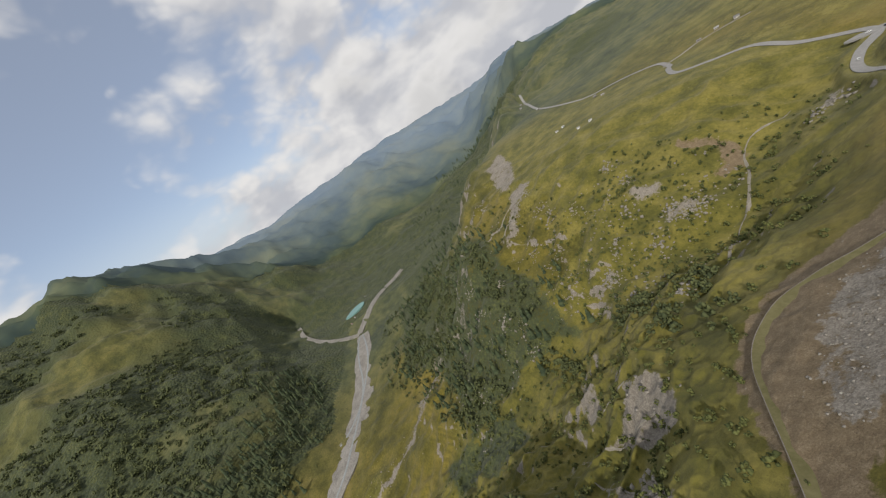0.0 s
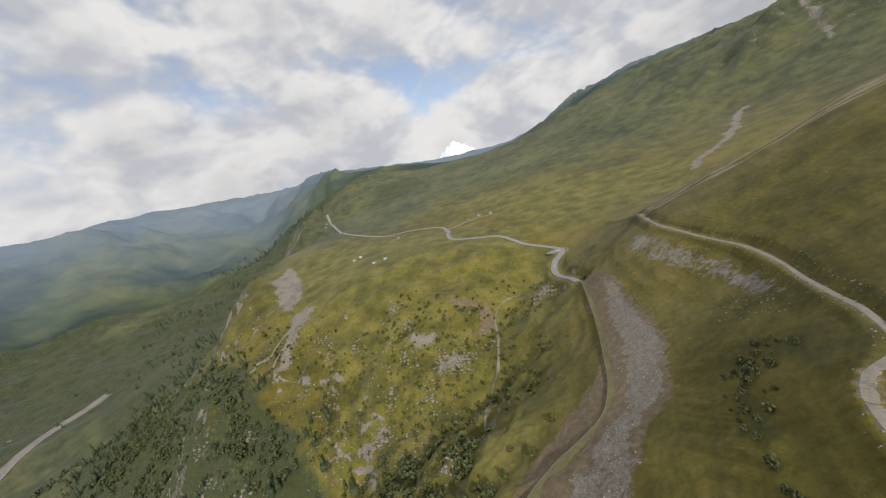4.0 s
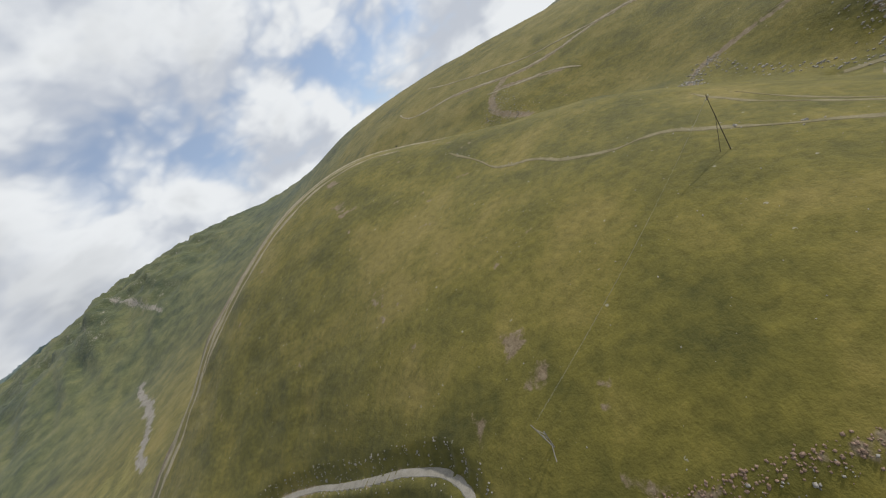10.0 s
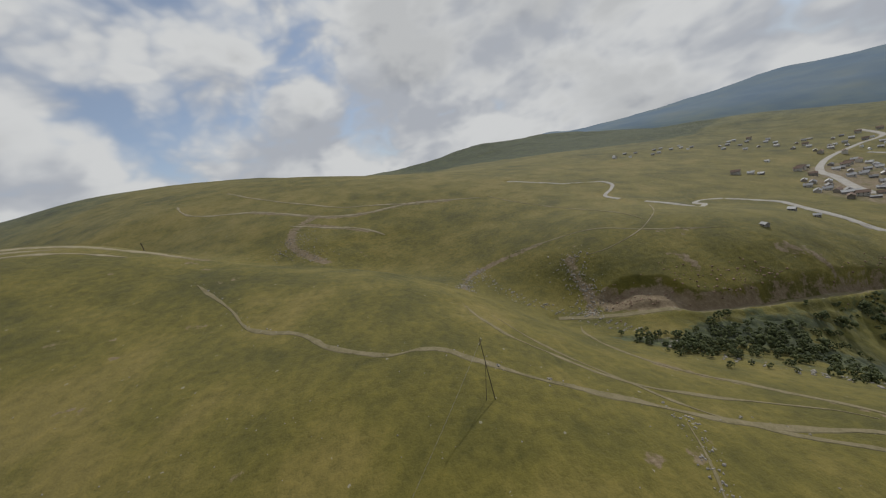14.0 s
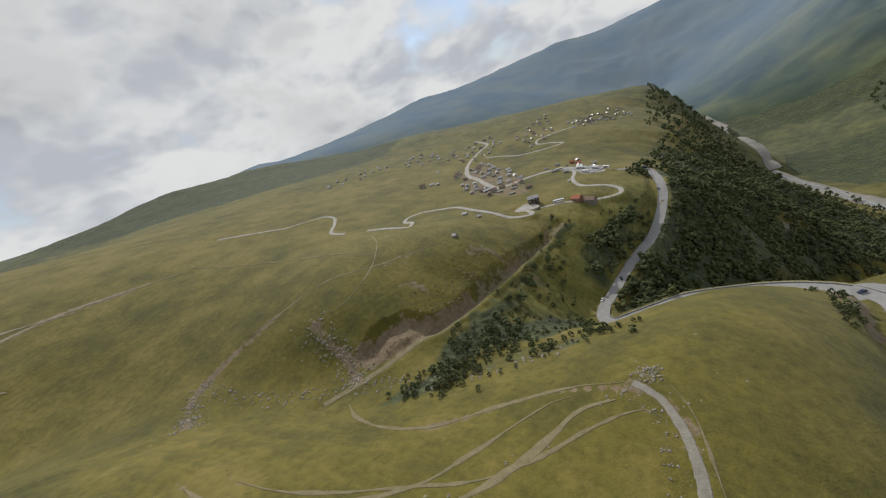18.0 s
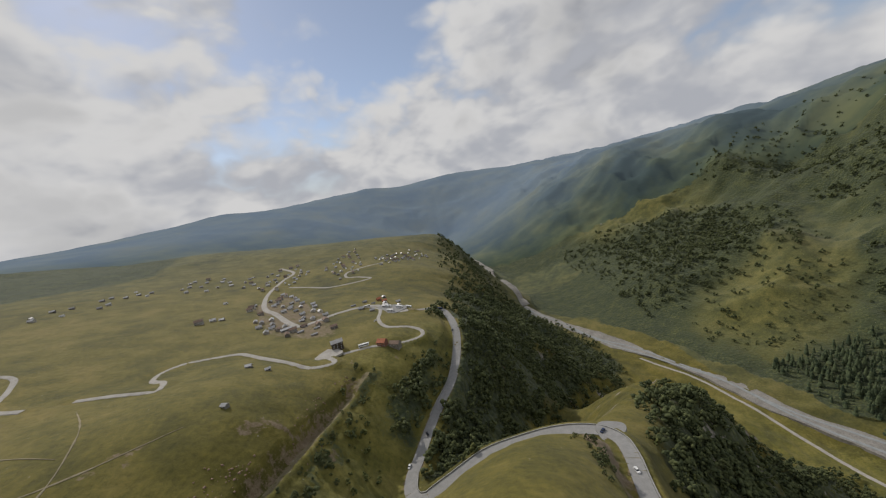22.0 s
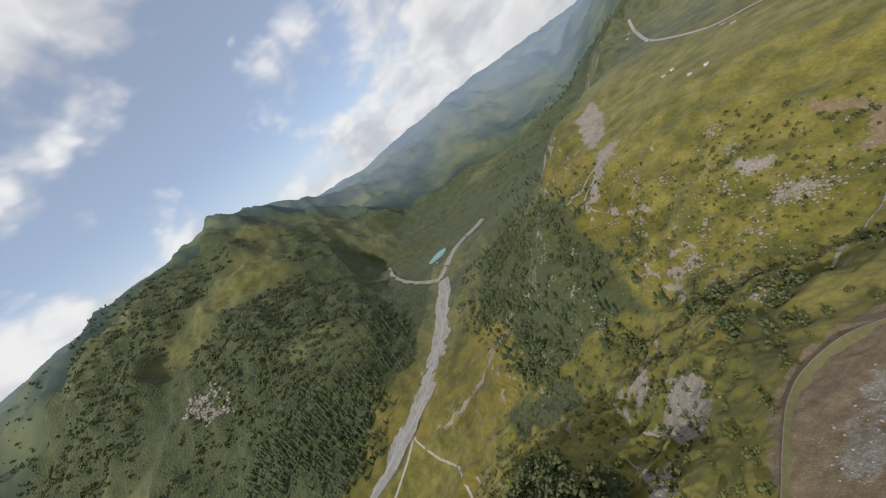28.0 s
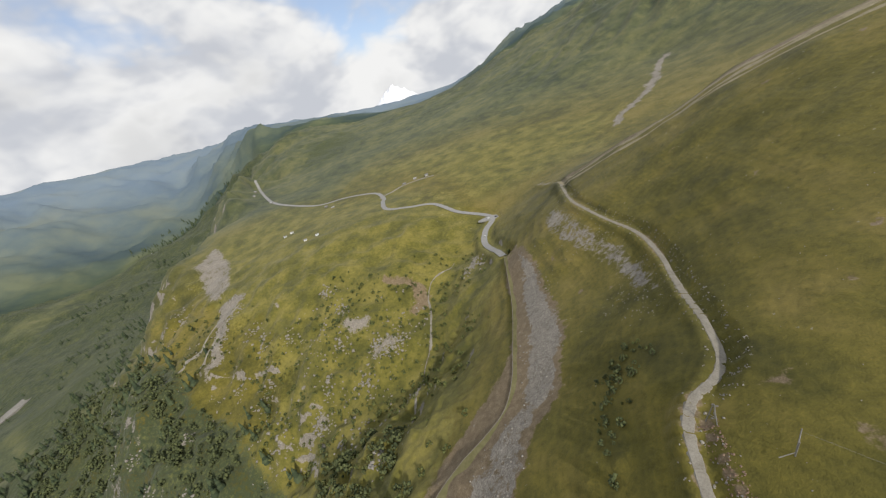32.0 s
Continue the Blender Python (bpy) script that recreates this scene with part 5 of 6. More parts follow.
# ---- loose stones ----
def stone_shapes():
    out = []
    for i in range(6):
        rs = np.random.RandomState(200 + i)
        v = np.array([(x, y, z) for x in (-1, 1) for y in (-1, 1) for z in (-0.7, 0.8)], float) * (0.6 + 0.5 * rs.rand(8, 1)) + (rs.rand(8, 3) - 0.5) * 0.5
        f = np.array([(0, 1, 3), (0, 3, 2), (4, 6, 7), (4, 7, 5), (0, 4, 5), (0, 5, 1), (2, 3, 7), (2, 7, 6), (0, 2, 6), (0, 6, 4), (1, 5, 7), (1, 7, 3)])
        out.append((v * 0.5, f))
    return out


STONES = stone_shapes()


def along(line, lo, hi, n, seed):
    """Places scattered to one side of a line, lo to hi metres from it (to the right of its course)."""
    rs = np.random.RandomState(seed)
    t = np.gradient(line[:, :2], axis=0)
    t /= np.linalg.norm(t, axis=1, keepdims=True) + 1e-9
    k = rs.randint(0, len(line), n)
    return line[k, :2] + np.c_[t[k, 1], -t[k, 0]] * (lo + (hi - lo) * rs.rand(n) ** 1.5)[:, None] + (rs.rand(n, 2) - 0.5) * 2


_dr = ROAD_LINES["dirt_road"][0]


def heap(spots, spread, each, seed):
    """Stones gathered round each spot."""
    rs = np.random.RandomState(seed)
    return np.vstack([np.array(p, float) + rs.randn(each, 2) * spread * (0.5 + rs.rand()) for p in spots])


def trail_line(name):
    return smooth_line(TRAILS[name][0], 3.0)


wood_mesh("stones", np.vstack([along(_dr, -7, -2.0, 1300, 1), along(_dr, 2.0, 4.5, 200, 2)]), STONES, 0.42, 31, M_STONE, "pale loose stones along the dirt road cutting", "stones")
wood_mesh("stones", np.vstack([along(smooth_line([(23, 98), (22, 87), (22, 70), (24, 54), (27, 38), (29, 26)], 2.0), -1.8, 1.8, 520, 4)]), STONES, 0.38, 310, M_REDSTONE, "brown stones of the thin scar above the dirt road", "stones")
wood_mesh("stones", np.vstack([scatter(SCREE["fan"], 3.4, 32), scatter(SCREE["chute"], 3.2, 33)]), STONES, 0.62, 34, M_STONE, "pale grey scree boulders above the gallery", "stones")
wood_mesh("stones", np.vstack([scatter(SCREE["rock_band"], 2.0, 35, 0.42), scatter(SCREE["stones"], 1.2, 36), along(trail_line("hill_track"), -3, 3, 90, 37), along(trail_line("stony_run"), -2.5, 2.5, 220, 311)]), STONES, 0.45, 38, M_STONE, "pale rocks on the grassy slope", "stones")
wood_mesh("stones", np.vstack([heap([(412, 94), (398, 104), (425, 112), (405, 120), (385, 88), (440, 100)], 8, 60, 39), heap([(198, -83), (205, -88), (213, -93), (224, -96), (232, -97), (243, -104)], 5, 60, 40),
                               heap([(263, -24), (272, -28), (285, -35), (292, -48)], 4, 50, 41), along(smooth_line([(300, -45), (250, -52), (205, -72), (168, -86), (137, -92), (105, -112), (88, -128)]), -5, 5, 420, 312)]),
          STONES, 0.8, 42, M_STONE, "boulders and rubble in the gully", "stones")
wood_mesh("stones", scatter(EARTH["bank"], 2.0, 43, 0.4, 12), STONES, 0.8, 44, M_REDSTONE, "red-brown broken rock of the eroded bank", "stones")
_spots = [(-251, 214), (-244, 208), (-204, 245), (-257, 325), (-194, 280), (-186, 276), (-202, 284), (-244, 284), (-208, 188), (-364, 296), (-291, 349), (-388, 313), (-177, 286), (-387, 148), (-359, 152), (-483, 180), (-142, 144),
          (-246, 244), (-322, 295), (-607, 382), (-590, 372), (-340, 240), (-300, 200), (-420, 200), (-450, 150), (-330, 130), (-520, 210), (-380, 250), (-100, 385), (-104, 372)]
wood_mesh("outcrops", heap(_spots, 6, 26, 45), STONES, 2.1, 46, M_STONE, "pale beige outcrops breaking through the steep slope", "rocks")
wood_mesh("outcrops", np.vstack([heap([(-450, 372), (-444, 350), (-440, 330), (-437, 308), (-435, 288), (-470, 378), (-462, 345), (-455, 320)], 4, 40, 313), scatter(SCREE["badland_a"], 5.0, 314, 0.45, 14), scatter(SCREE["badland_b"], 5.0, 315, 0.45, 14),
                                 scatter(SCREE["badland_d"], 5.0, 316, 0.45, 14), scatter(SCREE["side_scree"], 7.0, 317, 0.4, 20)]), STONES, 1.5, 318, M_STONE, "pale rubble in the eroded runnels", "rocks")
wood_mesh("outcrops", heap([(-1130, -680), (-1110, -640), (-1090, -700), (-1150, -720), (-1060, -620), (-1075, -680), (-1120, -730)], 14, 26, 319), STONES, 8.0, 320, M_STONE, "pale cliff bands on the wooded mountain", "rocks")
wood_mesh("stones", scatter([(-20, 60), (20, 110), (60, 260), (200, 200), (170, 60), (110, -10), (50, -70), (0, -60)], 10.0, 47), STONES, 0.26, 48, M_STONE, "small stones strewn over the turf", "stones")
wood_mesh("stones", np.vstack([heap([(55, -98), (57, -99)], 1.6, 40, 49), heap([(3, -28), (0, 8)], 3, 40, 50)]), STONES, 0.6, 51, M_STONE, "low heap of pale rocks in the grass", "stones")
wood_mesh("outcrops", np.vstack([scatter([(-350, 274), (-274, 360), (-205, 365), (-150, 330), (-130, 200), (-282, 168), (-333, 183)], 6.0, 52, 0.52, 22), scatter([(-640, 339), (-443, 300), (-330, 250), (-300, 142), (-375, 12), (-595, 91), (-770, 200)], 9.0, 53, 0.53, 30)]),
          STONES, 1.5, 54, M_STONE, "small pale outcrops among the shrubs", "rocks")


# ---- bare runnels down the steep faces ----
def downhill(x, y, length, step=5.0):
    """The way that water takes from a place on the slope."""
    out = [(x, y)]
    for _ in range(int(length / step)):
        gx = float(base_height(x + 8, y) - base_height(x - 8, y))
        gy = float(base_height(x, y + 8) - base_height(x, y - 8))
        n = math.hypot(gx, gy) + 1e-9
        x, y = x - gx / n * step, y - gy / n * step
        out.append((x, y))
    return np.array(out)


for _i, (_x, _y, _l, _w) in enumerate(((-455, 375, 120, 3.2), (-443, 362, 100, 2.6), (-130, 60, 50, 2.2), (-118, 20, 50, 2.2), (-150, 80, 45, 2.0), (-90, -50, 60, 2.4))):
    _l = smooth_line(downhill(_x, _y, _l), 2.5)
    _far = float(np.hypot(_l[:, 0], _l[:, 1]).mean())
    ribbon("runnel", np.c_[_l, land(_l[:, 0], _l[:, 1])], _w * 0.75, M_DIRT, "pale stony runnel washed into the steep slope", "runnel", lift=0.15 + _far / 900, skirt=0.5 + _far / 500, ragged=0.7 * _w, drape=True, broken=0.36)


# ---- single boulders beside the dirt road and the paths ----
def boulder(seed):
    bm = bmesh.new()
    bmesh.ops.create_icosphere(bm, subdivisions=2, radius=0.5)
    for v in bm.verts:
        k = 0.8 + 0.45 * noise.noise(v.co * 2.6 + Vector((seed * 3.7, 0, 0))) + 0.25 * noise.noise(v.co * 6 + Vector((0, seed, 0)))
        v.co = Vector((v.co.x * 1.25 * k, v.co.y * k, v.co.z * 0.8 * k))
    return part("boulder", bm, M_STONE)


_src = [boulder(i) for i in range(4)]
_q = np.vstack([along(_dr, -6, -2.2, 40, 401), along(trail_line("hill_track"), -2.5, 2.5, 12, 402), heap([(55, -98), (3, -28)], 2.0, 6, 403), heap([(208, -90), (228, -97), (285, -35)], 5.0, 6, 404)])
_z = land(_q[:, 0], _q[:, 1])
_rs = np.random.RandomState(405)
for _k, ((_x, _y), _zz) in enumerate(zip(_q, _z)):
    _size = 0.7 + 1.0 * _rs.rand() ** 2
    _m = pose(_x, _y, _zz + 0.12 * _size, 0, 0, _rs.rand() * 360) @ Matrix.Scale(_size, 4)
    _ob = _src[_k] if _k < 4 else copy_thing(_src[_rs.randint(4)], Matrix())
    _ob.matrix_basis = _m
    tagged(_ob, "pale weathered boulder lying in the grass", "boulder", "boulders")


# ---- houses ----
def window(parent, x, y, z, w, h, rz):
    bm = box(bmesh.new(), 0, 0, 0, w + 0.24, 0.12, h + 0.24, bevel=0.02)
    fr = part("window", bm, M_WHITE, parent)
    fr.location, fr.rotation_euler = (x, y, z), (0, 0, rz)
    pane = part("pane", box(bmesh.new(), 0, -0.05, 0, w, 0.08, h), M_GLASS, fr)
    return pane


def gable_roof(w, d, rise, over, thick):
    """Two sloping slabs with eaves, one closed shell."""
    bm = bmesh.new()
    a, b = w / 2 + over, d / 2 + over
    drop = rise * over / (d / 2)
    pts = [(-b, -drop), (0, rise), (b, -drop), (b, -drop + thick), (0, rise + thick * 1.3), (-b, -drop + thick)]
    v0 = [bm.verts.new((-a, y, z)) for y, z in pts]
    v1 = [bm.verts.new((a, y, z)) for y, z in pts]
    bm.faces.new(v0)
    bm.faces.new(v1[::-1])
    for i in range(6):
        j = (i + 1) % 6
        bm.faces.new((v0[j], v0[i], v1[i], v1[j]))
    bmesh.ops.recalc_face_normals(bm, faces=bm.faces[:])
    return bm


def house(w, d, h, rise, wall, roof, floors=1, chimney=True, deep=3.0):
    root = new("house")
    bm = bmesh.new()
    pts = [(-d / 2, -deep), (d / 2, -deep), (d / 2, h), (0, h + rise), (-d / 2, h)]
    v0 = [bm.verts.new((-w / 2, y, z)) for y, z in pts]
    v1 = [bm.verts.new((w / 2, y, z)) for y, z in pts]
    bm.faces.new(v0)
    bm.faces.new(v1[::-1])
    for i in range(5):
        j = (i + 1) % 5
        bm.faces.new((v0[j], v0[i], v1[i], v1[j]))
    bmesh.ops.recalc_face_normals(bm, faces=bm.faces[:])
    part("wall", bm, wall, root)
    r = part("roof", gable_roof(w, d, rise, 0.6, 0.2), roof, root)
    r.location.z = h
    if chimney:
        c = part("chimney", box(bmesh.new(), 0, 0, 0, 0.7, 0.7, 1.8, bevel=0.05), M_BRICK, r)
        c.location = (w * 0.22, d * 0.12, rise * 0.9)
    n = max(2, int(w / 3.6))
    for f in range(floors):
        z = 1.5 + f * 2.9
        for i in range(n):
            x = -w / 2 + w * (i + 0.5) / n
            if not (f == 0 and i == n // 2):
                window(root, x, -d / 2, z, 1.1, 1.3, 0)
            window(root, x, d / 2, z, 1.1, 1.3, math.pi)
    dr = part("door", box(bmesh.new(), 0, 0, 1.0, 1.1, 0.16, 2.1, bevel=0.03), M_DARKWOOD, root)
    dr.location = (-w / 2 + w * (n // 2 + 0.5) / n, -d / 2, 0)
    return root


HOUSES = [
    (house(10, 8, 3.4, 2.4, M_WALL, M_ROOFG), "plastered village house with a grey tin gable roof"),
    (house(12, 8.5, 5.6, 2.6, M_WALL, M_ROOFB, 2), "two-storey plastered house with a rusty brown roof"),
    (house(9, 7, 3.0, 2.0, M_STONEWALL, M_ROOFG), "low stone house with a pale tin roof"),
    (house(14, 9, 6.0, 2.8, M_STONEWALL, M_ROOFB, 2, False), "large stone house with a brown roof"),
    (house(24, 10, 5.6, 2.6, M_STONEWALL, M_ROOFG, 2, False), "long grey guest house with a tin roof"),
    (house(11, 9, 5.4, 3.0, M_BRICK, M_ROOFR, 2), "brick house with an orange-red roof"),
    (house(13, 11, 9.2, 2.2, M_DARKWOOD, M_ROOFG, 3, False), "tall dark timber hotel with a pale roof"),
    (house(5.5, 4.2, 2.4, 1.2, M_WOOD, M_ROOFG, 1, False, 1.5), "small grey wooden herder's hut"),
    (house(7, 5, 2.6, 1.4, M_WHITE, M_ROOFG, 1, False, 1.5), "small white shed with a tin roof"),
]
_used = set()


def put_house(i, x, y, turn, group="village houses"):
    src, lb = HOUSES[i]
    m = pose(x, y, on_land(x, y, 0.15), 0, 0, turn) @ Matrix.Scale({4: 0.55, 3: 0.75, 5: 0.8}.get(i, 0.85), 4)
    if i in _used:
        ob = copy_thing(src, m)
    else:
        ob = src
        ob.matrix_basis = m
        _used.add(i)
    return tagged(ob, lb, "house", group)


put_house(6, 172, -352, 25, "hotels by the lane")
put_house(5, 127, -353, -20, "hotels by the lane")
put_house(3, 114, -350, -20, "hotels by the lane")
for _x, _y, _t in ((230, -301, 10), (209, -292, 35), (197, -222, -15)):
    put_house(7, _x, _y, _t, "herders' huts")
for _x, _y, _t, _i in ((262, -432, 40, 4), (238, -418, 40, 4), (215, -402, 35, 4), (246, -446, 40, 3), (222, -428, 38, 4), (198, -420, 30, 3), (160, -545, 20, 5), (172, -560, 30, 5), (205, -530, 20, 4), (185, -500, 15, 2),
                       (150, -505, -20, 0), (452, -611, 10, 8), (396, -496, 30, 0), (405, -481, 30, 1), (386, -500, 20, 2), (545, -868, 10, 4), (470, -800, 0, 8)):
    put_house(_i, _x, _y, _t)
_rs = random.Random(5)
_street = np.vstack([ROAD_LINES[n][0][:, :2] for n in ("main_street", "lower_street", "village_road", "hill_road", "main_road")])
_done = [(262, -432), (238, -418), (215, -402), (246, -446), (222, -428), (198, -420), (160, -545), (172, -560), (205, -530), (185, -500), (150, -505), (172, -352), (396, -496), (405, -481), (386, -500)]
for _poly, _n, _gap, _kinds in (
        ([(394, -576), (383, -697), (300, -600), (232, -503), (190, -410), (226, -400), (287, -421)], 46, 13, (0, 1, 2, 3, 2, 0)),
        ([(400, -700), (480, -720), (470, -930), (400, -900)], 20, 16, (0, 1, 2, 8)),
        ([(397, -935), (355, -1142), (258, -858), (297, -748)], 32, 17, (0, 1, 2, 1, 8)),
        ([(271, -1019), (168, -1183), (115, -1083), (222, -874)], 44, 15, (0, 2, 1, 8, 2)),
        ([(696, -520), (720, -757), (643, -712), (640, -484)], 14, 20, (0, 2, 8)),
        ([(681, -796), (603, -920), (545, -791), (573, -684)], 14, 22, (0, 1, 2)),
        ([(559, -819), (479, -977), (433, -880), (497, -736)], 12, 22, (0, 1, 2)),
        ([(228, -534), (170, -590), (120, -521), (148, -457)], 7, 18, (0, 2, 8))):
    _p = np.array(_poly, float)
    _k = 0
    for _try in range(900):
        if _k >= _n:
            break
        _x, _y = _rs.uniform(_p[:, 0].min(), _p[:, 0].max()), _rs.uniform(_p[:, 1].min(), _p[:, 1].max())
        if inside(np.array([_x]), np.array([_y]), _poly)[0] < 0.5 or min(math.hypot(_x - a, _y - b) for a, b in _done) < _gap:
            continue
        if np.hypot(_street[:, 0] - _x, _street[:, 1] - _y).min() < 9:
            continue
        _done.append((_x, _y))
        put_house(_rs.choice(_kinds), _x, _y, _rs.choice((20, 30, 40, 110, 125)) + _rs.uniform(-8, 8))
        _k += 1
for _x, _y, _t, _i in ((-443, 672, 30, 4), (-470, 690, 30, 2), (-285, 722, 20, 4), (-262, 734, 20, 2), (-235, 736, 20, 0), (-1255, 110, 10, 3), (-1275, 135, 10, 0), (-1385, 235, 60, 4), (-840, 905, 30, 0), (-880, 960, 30, 2), (-700, 800, 10, 2)):
    put_house(_i, _x, _y, _t, "buildings of the north road and the valley")
for _x, _y in ((-478, 540), (-470, 552), (-400, 492), (-380, 500)):
    put_house(8, _x, _y, 20, "white sheds on the dome")


# ---- vehicles ----
def wheel(parent, x, y, r, w):
    bm = bmesh.new()
    bmesh.ops.create_cone(bm, cap_ends=True, segments=14, radius1=r, radius2=r, depth=w, matrix=Matrix.Translation((x, y, r)) @ Matrix.Rotation(math.pi / 2, 4, "X"))
    t = part("wheel", bm, M_RUBBER, parent)
    bm = bmesh.new()
    bmesh.ops.create_cone(bm, cap_ends=True, segments=10, radius1=r * 0.55, radius2=r * 0.5, depth=w * 1.06, matrix=Matrix.Translation((x, y, r)) @ Matrix.Rotation(math.pi / 2, 4, "X"))
    part("rim", bm, M_ROOFG, t)


def car(paint):
    root = new("car")
    bm = box(bmesh.new(), 0, 0, 0.66, 4.3, 1.76, 0.62, bevel=0.14)
    part("body", bm, paint, root)
    bm = bmesh.new()
    lo, hi = [(-1.9, -0.82), (1.15, -0.82), (1.15, 0.82), (-1.9, 0.82)], [(-1.45, -0.66), (0.45, -0.66), (0.45, 0.66), (-1.45, 0.66)]
    a, b = [bm.verts.new((*p, 0.95)) for p in lo], [bm.verts.new((*p, 1.42)) for p in hi]
    bm.faces.new(a[::-1]), bm.faces.new(b)
    for i in range(4):
        bm.faces.new((a[i], a[(i + 1) % 4], b[(i + 1) % 4], b[i]))
    part("cabin_glass", bm, M_GLASS, root)
    r = part("roof", box(bmesh.new(), -0.5, 0, 1.45, 1.92, 1.34, 0.07, bevel=0.03), paint, root)
    for x in (-1.35, 1.35):
        for y in (-0.8, 0.8):
            wheel(root, x, y, 0.32, 0.22)
    return root


def bus(paint):
    root = new("bus")
    part("body", box(bmesh.new(), 0, 0, 1.75, 10.5, 2.5, 2.6, bevel=0.18), paint, root)
    part("window_band", box(bmesh.new(), 0.1, 0, 2.15, 9.8, 2.54, 0.85, bevel=0.05), M_GLASS, root)
    part("windscreen", box(bmesh.new(), 5.2, 0, 1.95, 0.16, 2.2, 1.3, bevel=0.05), M_GLASS, root)
    for x in (-3.2, 3.4):
        for y in (-1.15, 1.15):
            wheel(root, x, y, 0.48, 0.3)
    return root


def drive(src, first, x, y, turn, label, category, group, up=0.32):
    m = pose(x, y, on_land(x, y, up), 0, 0, turn)
    ob = src if first else copy_thing(src, m)
    ob.matrix_basis = m
    return tagged(ob, label, category, group)


_white, _dark, _blue = car(M_WHITE), car(M_DARKCAR), car(M_BLUE)
for _i, (_x, _y, _t) in enumerate(((97.5, -238, 80), (-34, -184, 95), (-85, 486, 20), (168, -336, 15), (150, -430, 60), (-88, 440, 90))):
    drive(_white, not _i, _x, _y, _t, "white car on the mountain road", "car", "cars")
for _i, (_x, _y, _t) in enumerate(((86, -268, 110), (-30, -160, 95), (-74, 488, 30), (133, -500, 10))):
    drive(_dark, not _i, _x, _y, _t, "dark car on the mountain road", "car", "cars")
for _i, (_x, _y, _t) in enumerate(((-33, -222, 40), (58, -420, 80))):
    drive(_blue, not _i, _x, _y, _t, "dark blue car on the mountain road", "car", "cars")
_bus, _bus2 = bus(M_WHITE), bus(M_BLUE)
for _i, (_x, _y, _t) in enumerate(((128, -488, -30), (140, -480, -30), (146, -500, -30), (116, -494, -40), (145, -350, 15), (180, -512, 10))):
    drive(_bus, not _i, _x, _y, _t, "white tour bus standing on the lay-by", "bus", "buses", 0.62)
drive(_bus2, True, 74, -491, 150, "dark tour bus on the mountain road", "bus", "buses", 0.45)


# ---- the earth-covered road gallery under the scree ----
def strip(name, a, b, material, parent, label=""):
    """A wall or slab between two lines of points."""
    n = len(a)
    me = bpy.data.meshes.new(name)
    me.from_pydata(np.vstack([a, b]).tolist(), [], [(i, i + 1, n + i + 1, n + i) for i in range(n - 1)])
    me.materials.append(material)
    ob = new(name, me)
    ob.parent = parent
    sol = ob.modifiers.new("thick", "SOLIDIFY")
    sol.thickness, sol.offset = 0.3, 0
    if label:
        ob["label"] = label
    return ob


def gallery():
    root = new("road_gallery")
    g = GALLERY
    t = np.gradient(g, axis=0)
    t /= np.linalg.norm(t, axis=1, keepdims=True)
    east = np.c_[t[:, 1], -t[:, 0]]
    run = np.r_[0, np.cumsum(np.linalg.norm(np.diff(g, axis=0), axis=1))]
    gz = land(g[:, 0], g[:, 1])
    zin = land(*(g + east * 9).T)
    base = np.convolve(np.pad(np.maximum(gz, gz * 0.75 + zin * 0.25), 5, mode="edge"), np.ones(11) / 11, mode="valid")
    top = base + 0.15 + 5.0 * np.clip(1 - run / 45, 0, 1)
    out = np.c_[g, top]
    ins = np.c_[g + east * 10.5, top + 0.5]
    strip("roof", out, ins, M_EARTH, root, "earth-covered concrete roof")
    strip("outer_wall", out + [0, 0, 0.05], out - [0, 0, 6.5], M_EARTH, root)
    k = slice(0, 22)
    strip("inner_wall", ins[k], ins[k] - [0, 0, 7.5], M_CONCRETE, root)
    strip("parapet", out + [0, 0, 0.22], out - [0, 0, 0.1], M_STONEWALL, root, "low weathered parapet")
    a, b = Vector(out[0]), Vector(ins[0])
    mid, d = (a + b) / 2, (b - a)
    bm = bmesh.new()
    box(bm, mid.x, mid.y, top[0] + 0.25, d.length + 1.0, 0.8, 1.1, math.atan2(d.y, d.x), 0.06)
    for p in (a, b):
        box(bm, p.x, p.y, top[0] - 3.2, 0.9, 0.8, 6.6, math.atan2(d.y, d.x), 0.05)
    part("portal", bm, M_CONCRETE, root, "concrete portal frame")
    return tagged(root, "long concrete road gallery covered with bare earth", "gallery")


gallery()


# ---- guard walls along the road ----
def guard_wall(name, key, lo, hi, side):
    line, w = ROAD_LINES[key]
    line = line[lo:hi]
    t = np.gradient(line[:, :2], axis=0)
    t /= np.linalg.norm(t, axis=1, keepdims=True)
    p = np.c_[line[:, :2] + np.c_[t[:, 1], -t[:, 0]] * (side * (w + 0.4)), line[:, 2]]
    r = ribbon(name, p, 0.25, M_CONCRETE, "low pale concrete guard wall beside the road", "guard wall", lift=0.95, skirt=1.4)
    return r


_n = len(ROAD_LINES["main_road"][0])
guard_wall("guard_wall", "main_road", int(_n * 0.60), int(_n * 0.97), -1)
guard_wall("guard_wall", "main_road", int(_n * 0.16), int(_n * 0.50), 1)


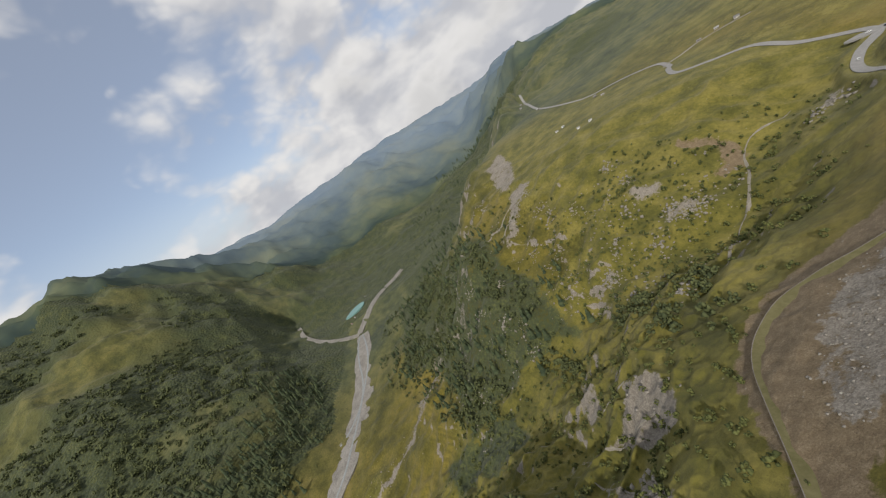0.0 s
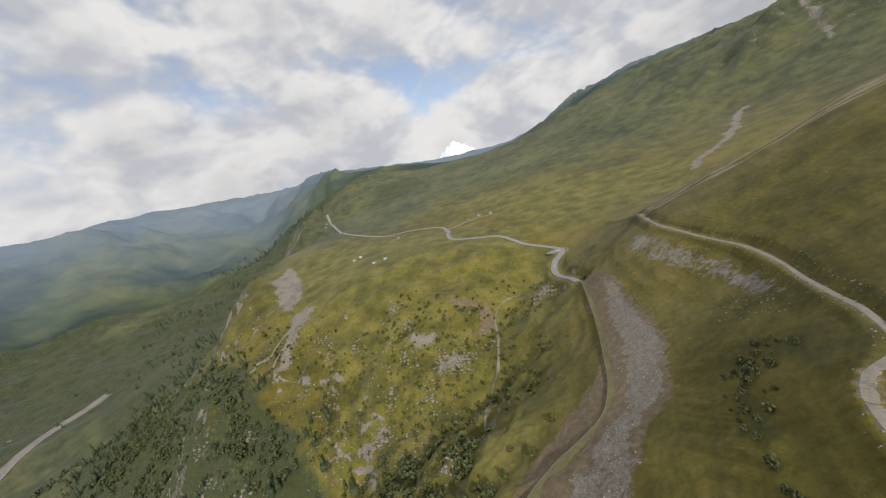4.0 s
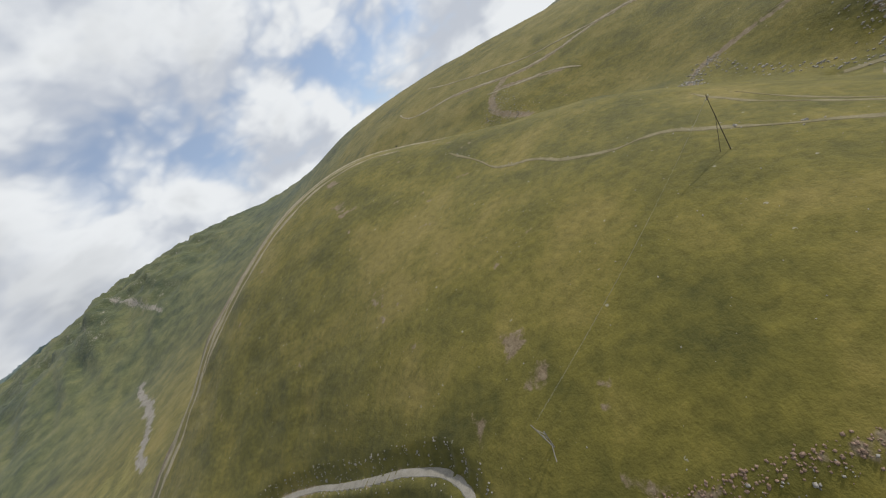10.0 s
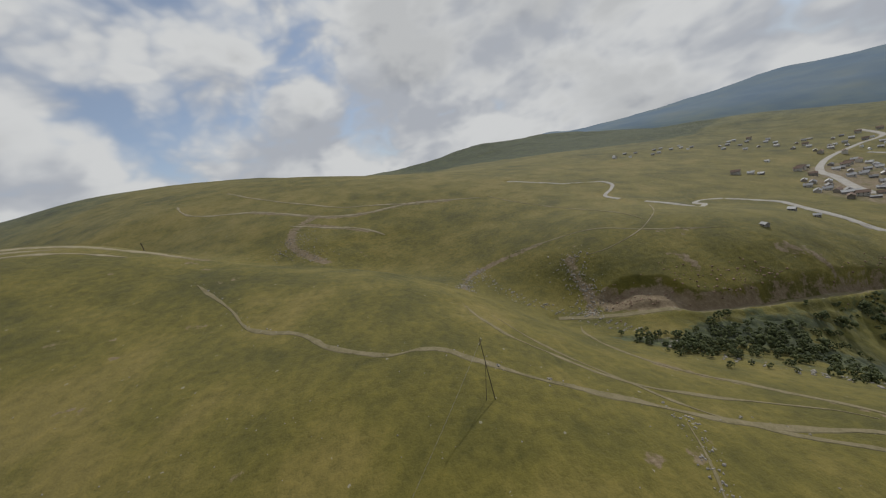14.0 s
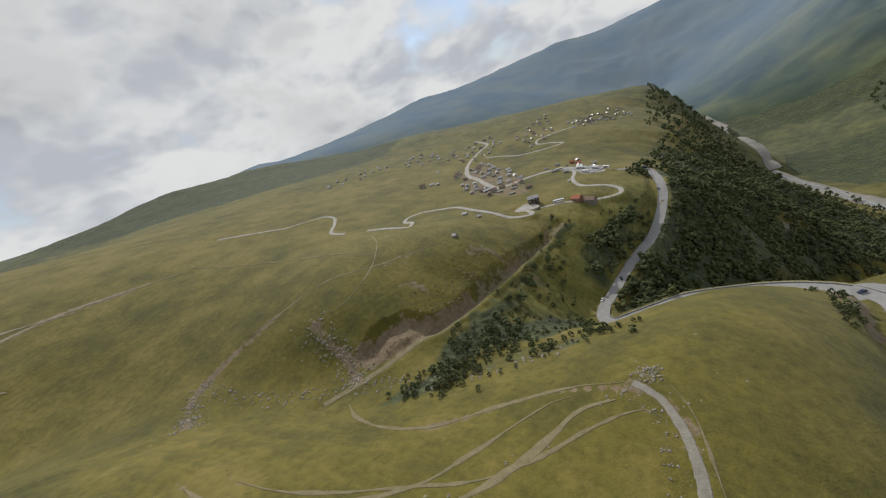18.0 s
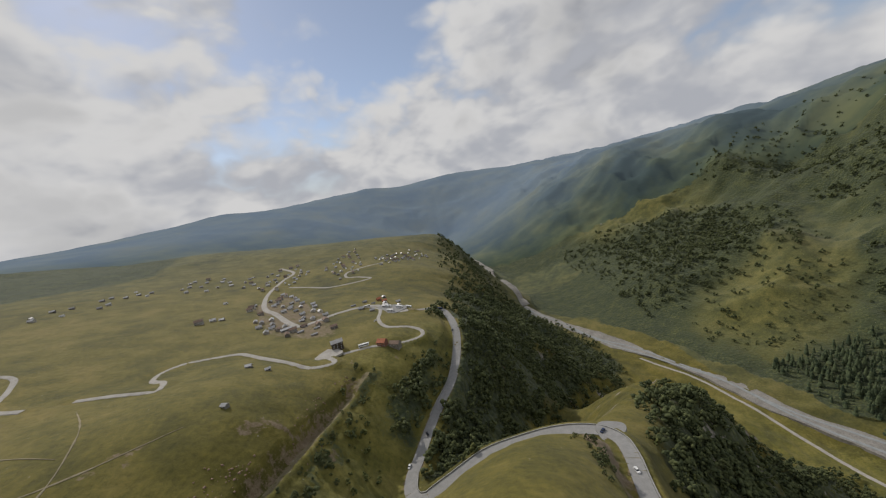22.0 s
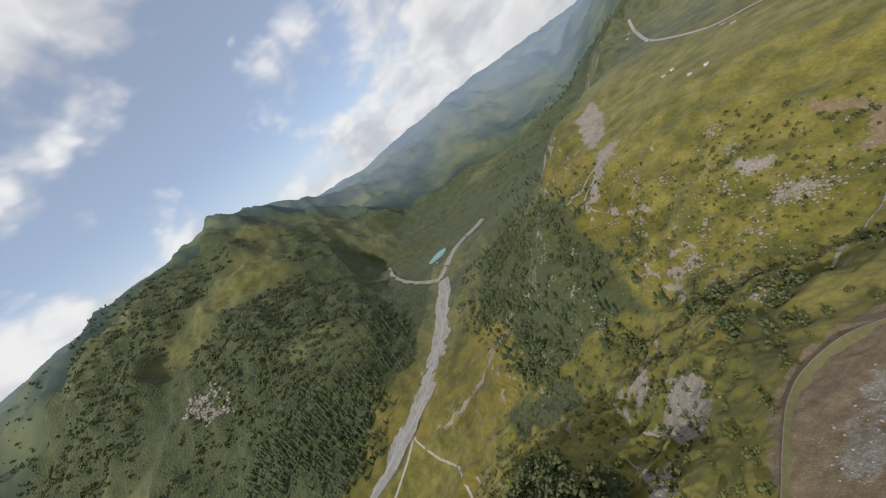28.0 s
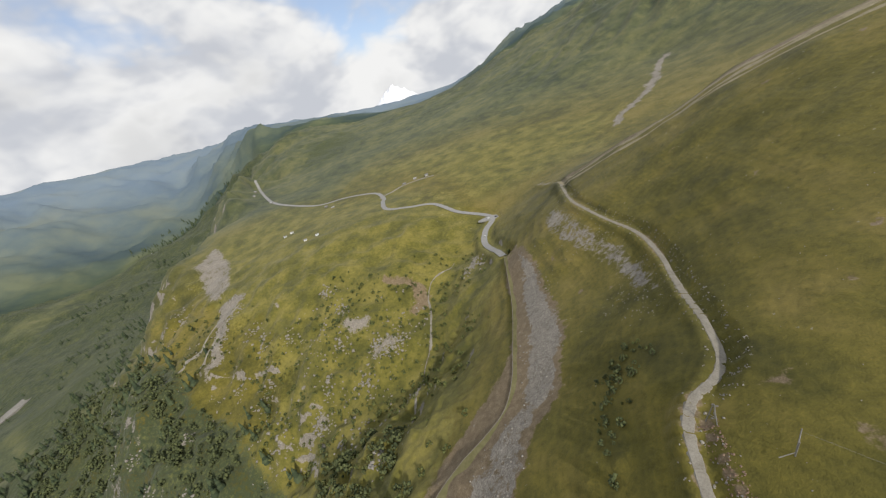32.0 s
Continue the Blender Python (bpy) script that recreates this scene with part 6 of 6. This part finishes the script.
# ---- power line, frames and mast ----
def pole(h):
    root = new("power_pole")
    part("shaft", rod(bmesh.new(), (0, 0, -1.2), (0.25, 0, h), 0.14, 0.09, 8), M_DARKWOOD, root)
    part("brace", rod(bmesh.new(), (2.6, 1.2, -1.0), (0.15, 0, h * 0.62), 0.09, 0.07, 8), M_DARKWOOD, root)
    arm = part("crossarm", box(bmesh.new(), 0.22, 0, h - 1.2, 0.16, 3.4, 0.18, bevel=0.02), M_DARKWOOD, root)
    for y in (-1.5, 0, 1.5):
        bm = bmesh.new()
        rod(bm, (0.22, y, h - 1.1), (0.22, y, h - 0.7), 0.05, 0.07, 6)
        part("insulator", bm, M_WHITE, arm)
    return root


_p = pole(20.0)
_p.matrix_basis = pose(110.5, 11.2, on_land(110.5, 11.2), 0, 0, 58)
tagged(_p, "tall tarred wooden power pole with a brace", "power pole")
for _k, _o in enumerate((-1.5, 0, 1.5)):
    _a = Vector((110.6 - _o * 0.85, 11.3 + _o * 0.53, on_land(110.5, 11.2) + 19.3))
    _b = Vector((37 - _o * 0.85, 84 + _o * 0.53, on_land(35, 84) + 7.6))
    _cu = bpy.data.curves.new("wire", "CURVE")
    _cu.dimensions, _cu.bevel_depth, _cu.bevel_resolution = "3D", 0.016, 1
    _sp = _cu.splines.new("POLY")
    _sp.points.add(24)
    for _i in range(25):
        _f = _i / 24
        _q = _a.lerp(_b, _f)
        _sp.points[_i].co = (_q.x, _q.y, _q.z - 4 * 2.2 * _f * (1 - _f), 1)
    _cu.materials.append(M_WIRE)
    tagged(new("power_wire", _cu), "thin sagging metal wire of the power line", "wire", "power wires")


def a_frame(h, spread):
    root = new("pole_frame")
    for y in (-spread, spread):
        part("leg", rod(bmesh.new(), (0, y, -0.8), (0, y * 0.08, h), 0.17, 0.12, 8), M_WOOD, root)
    part("leg", rod(bmesh.new(), (spread * 1.2, 0, -0.8), (0, 0, h * 0.97), 0.15, 0.11, 8), M_WOOD, root)
    part("crossbar", rod(bmesh.new(), (0, -spread * 0.62, h * 0.38), (0, spread * 0.62, h * 0.38), 0.1, 0.1, 6), M_WOOD, root)
    return root


_f = a_frame(8.2, 1.6)
_f.matrix_basis = pose(24, 98, on_land(24, 98), 0, 0, 40)
tagged(_f, "weathered grey wooden A-frame of the power line", "pole frame")


def v_frame(h, spread):
    root = new("pole_frame")
    for y in (-spread, spread * 0.9):
        part("leg", rod(bmesh.new(), (0, 0, -0.8), (0, y, h), 0.16, 0.13, 8), M_WOOD, root)
    part("leg", rod(bmesh.new(), (-2.6, -2.2, -0.5), (0, -spread * 0.25, h * 0.25), 0.14, 0.1, 8), M_WOOD, root)
    for f in (0.55, 0.8):
        part("crossbar", rod(bmesh.new(), (0, -spread * f, h * f), (0, spread * 0.9 * f, h * f), 0.09, 0.09, 6), M_WOOD, root)
    return root


_f = v_frame(7.6, 2.2)
_f.matrix_basis = pose(35, 84, on_land(35, 84), 0, 0, -35)
tagged(_f, "grey wooden V-shaped frame with two rungs", "pole frame")


def mast(h):
    root = new("mast")
    part("shaft", rod(bmesh.new(), (0, 0, -1.0), (0, 0, h), 0.45, 0.3, 8), M_DARKWOOD, root)
    part("crossarm", box(bmesh.new(), 0, 0, h - 1.5, 0.3, 4.0, 0.3, bevel=0.03), M_DARKWOOD, root)
    return root


_f = mast(14.0)
_f.matrix_basis = pose(405, 234, on_land(405, 234), 0, 0, 30)
tagged(_f, "slim dark mast on the hill crest", "mast")
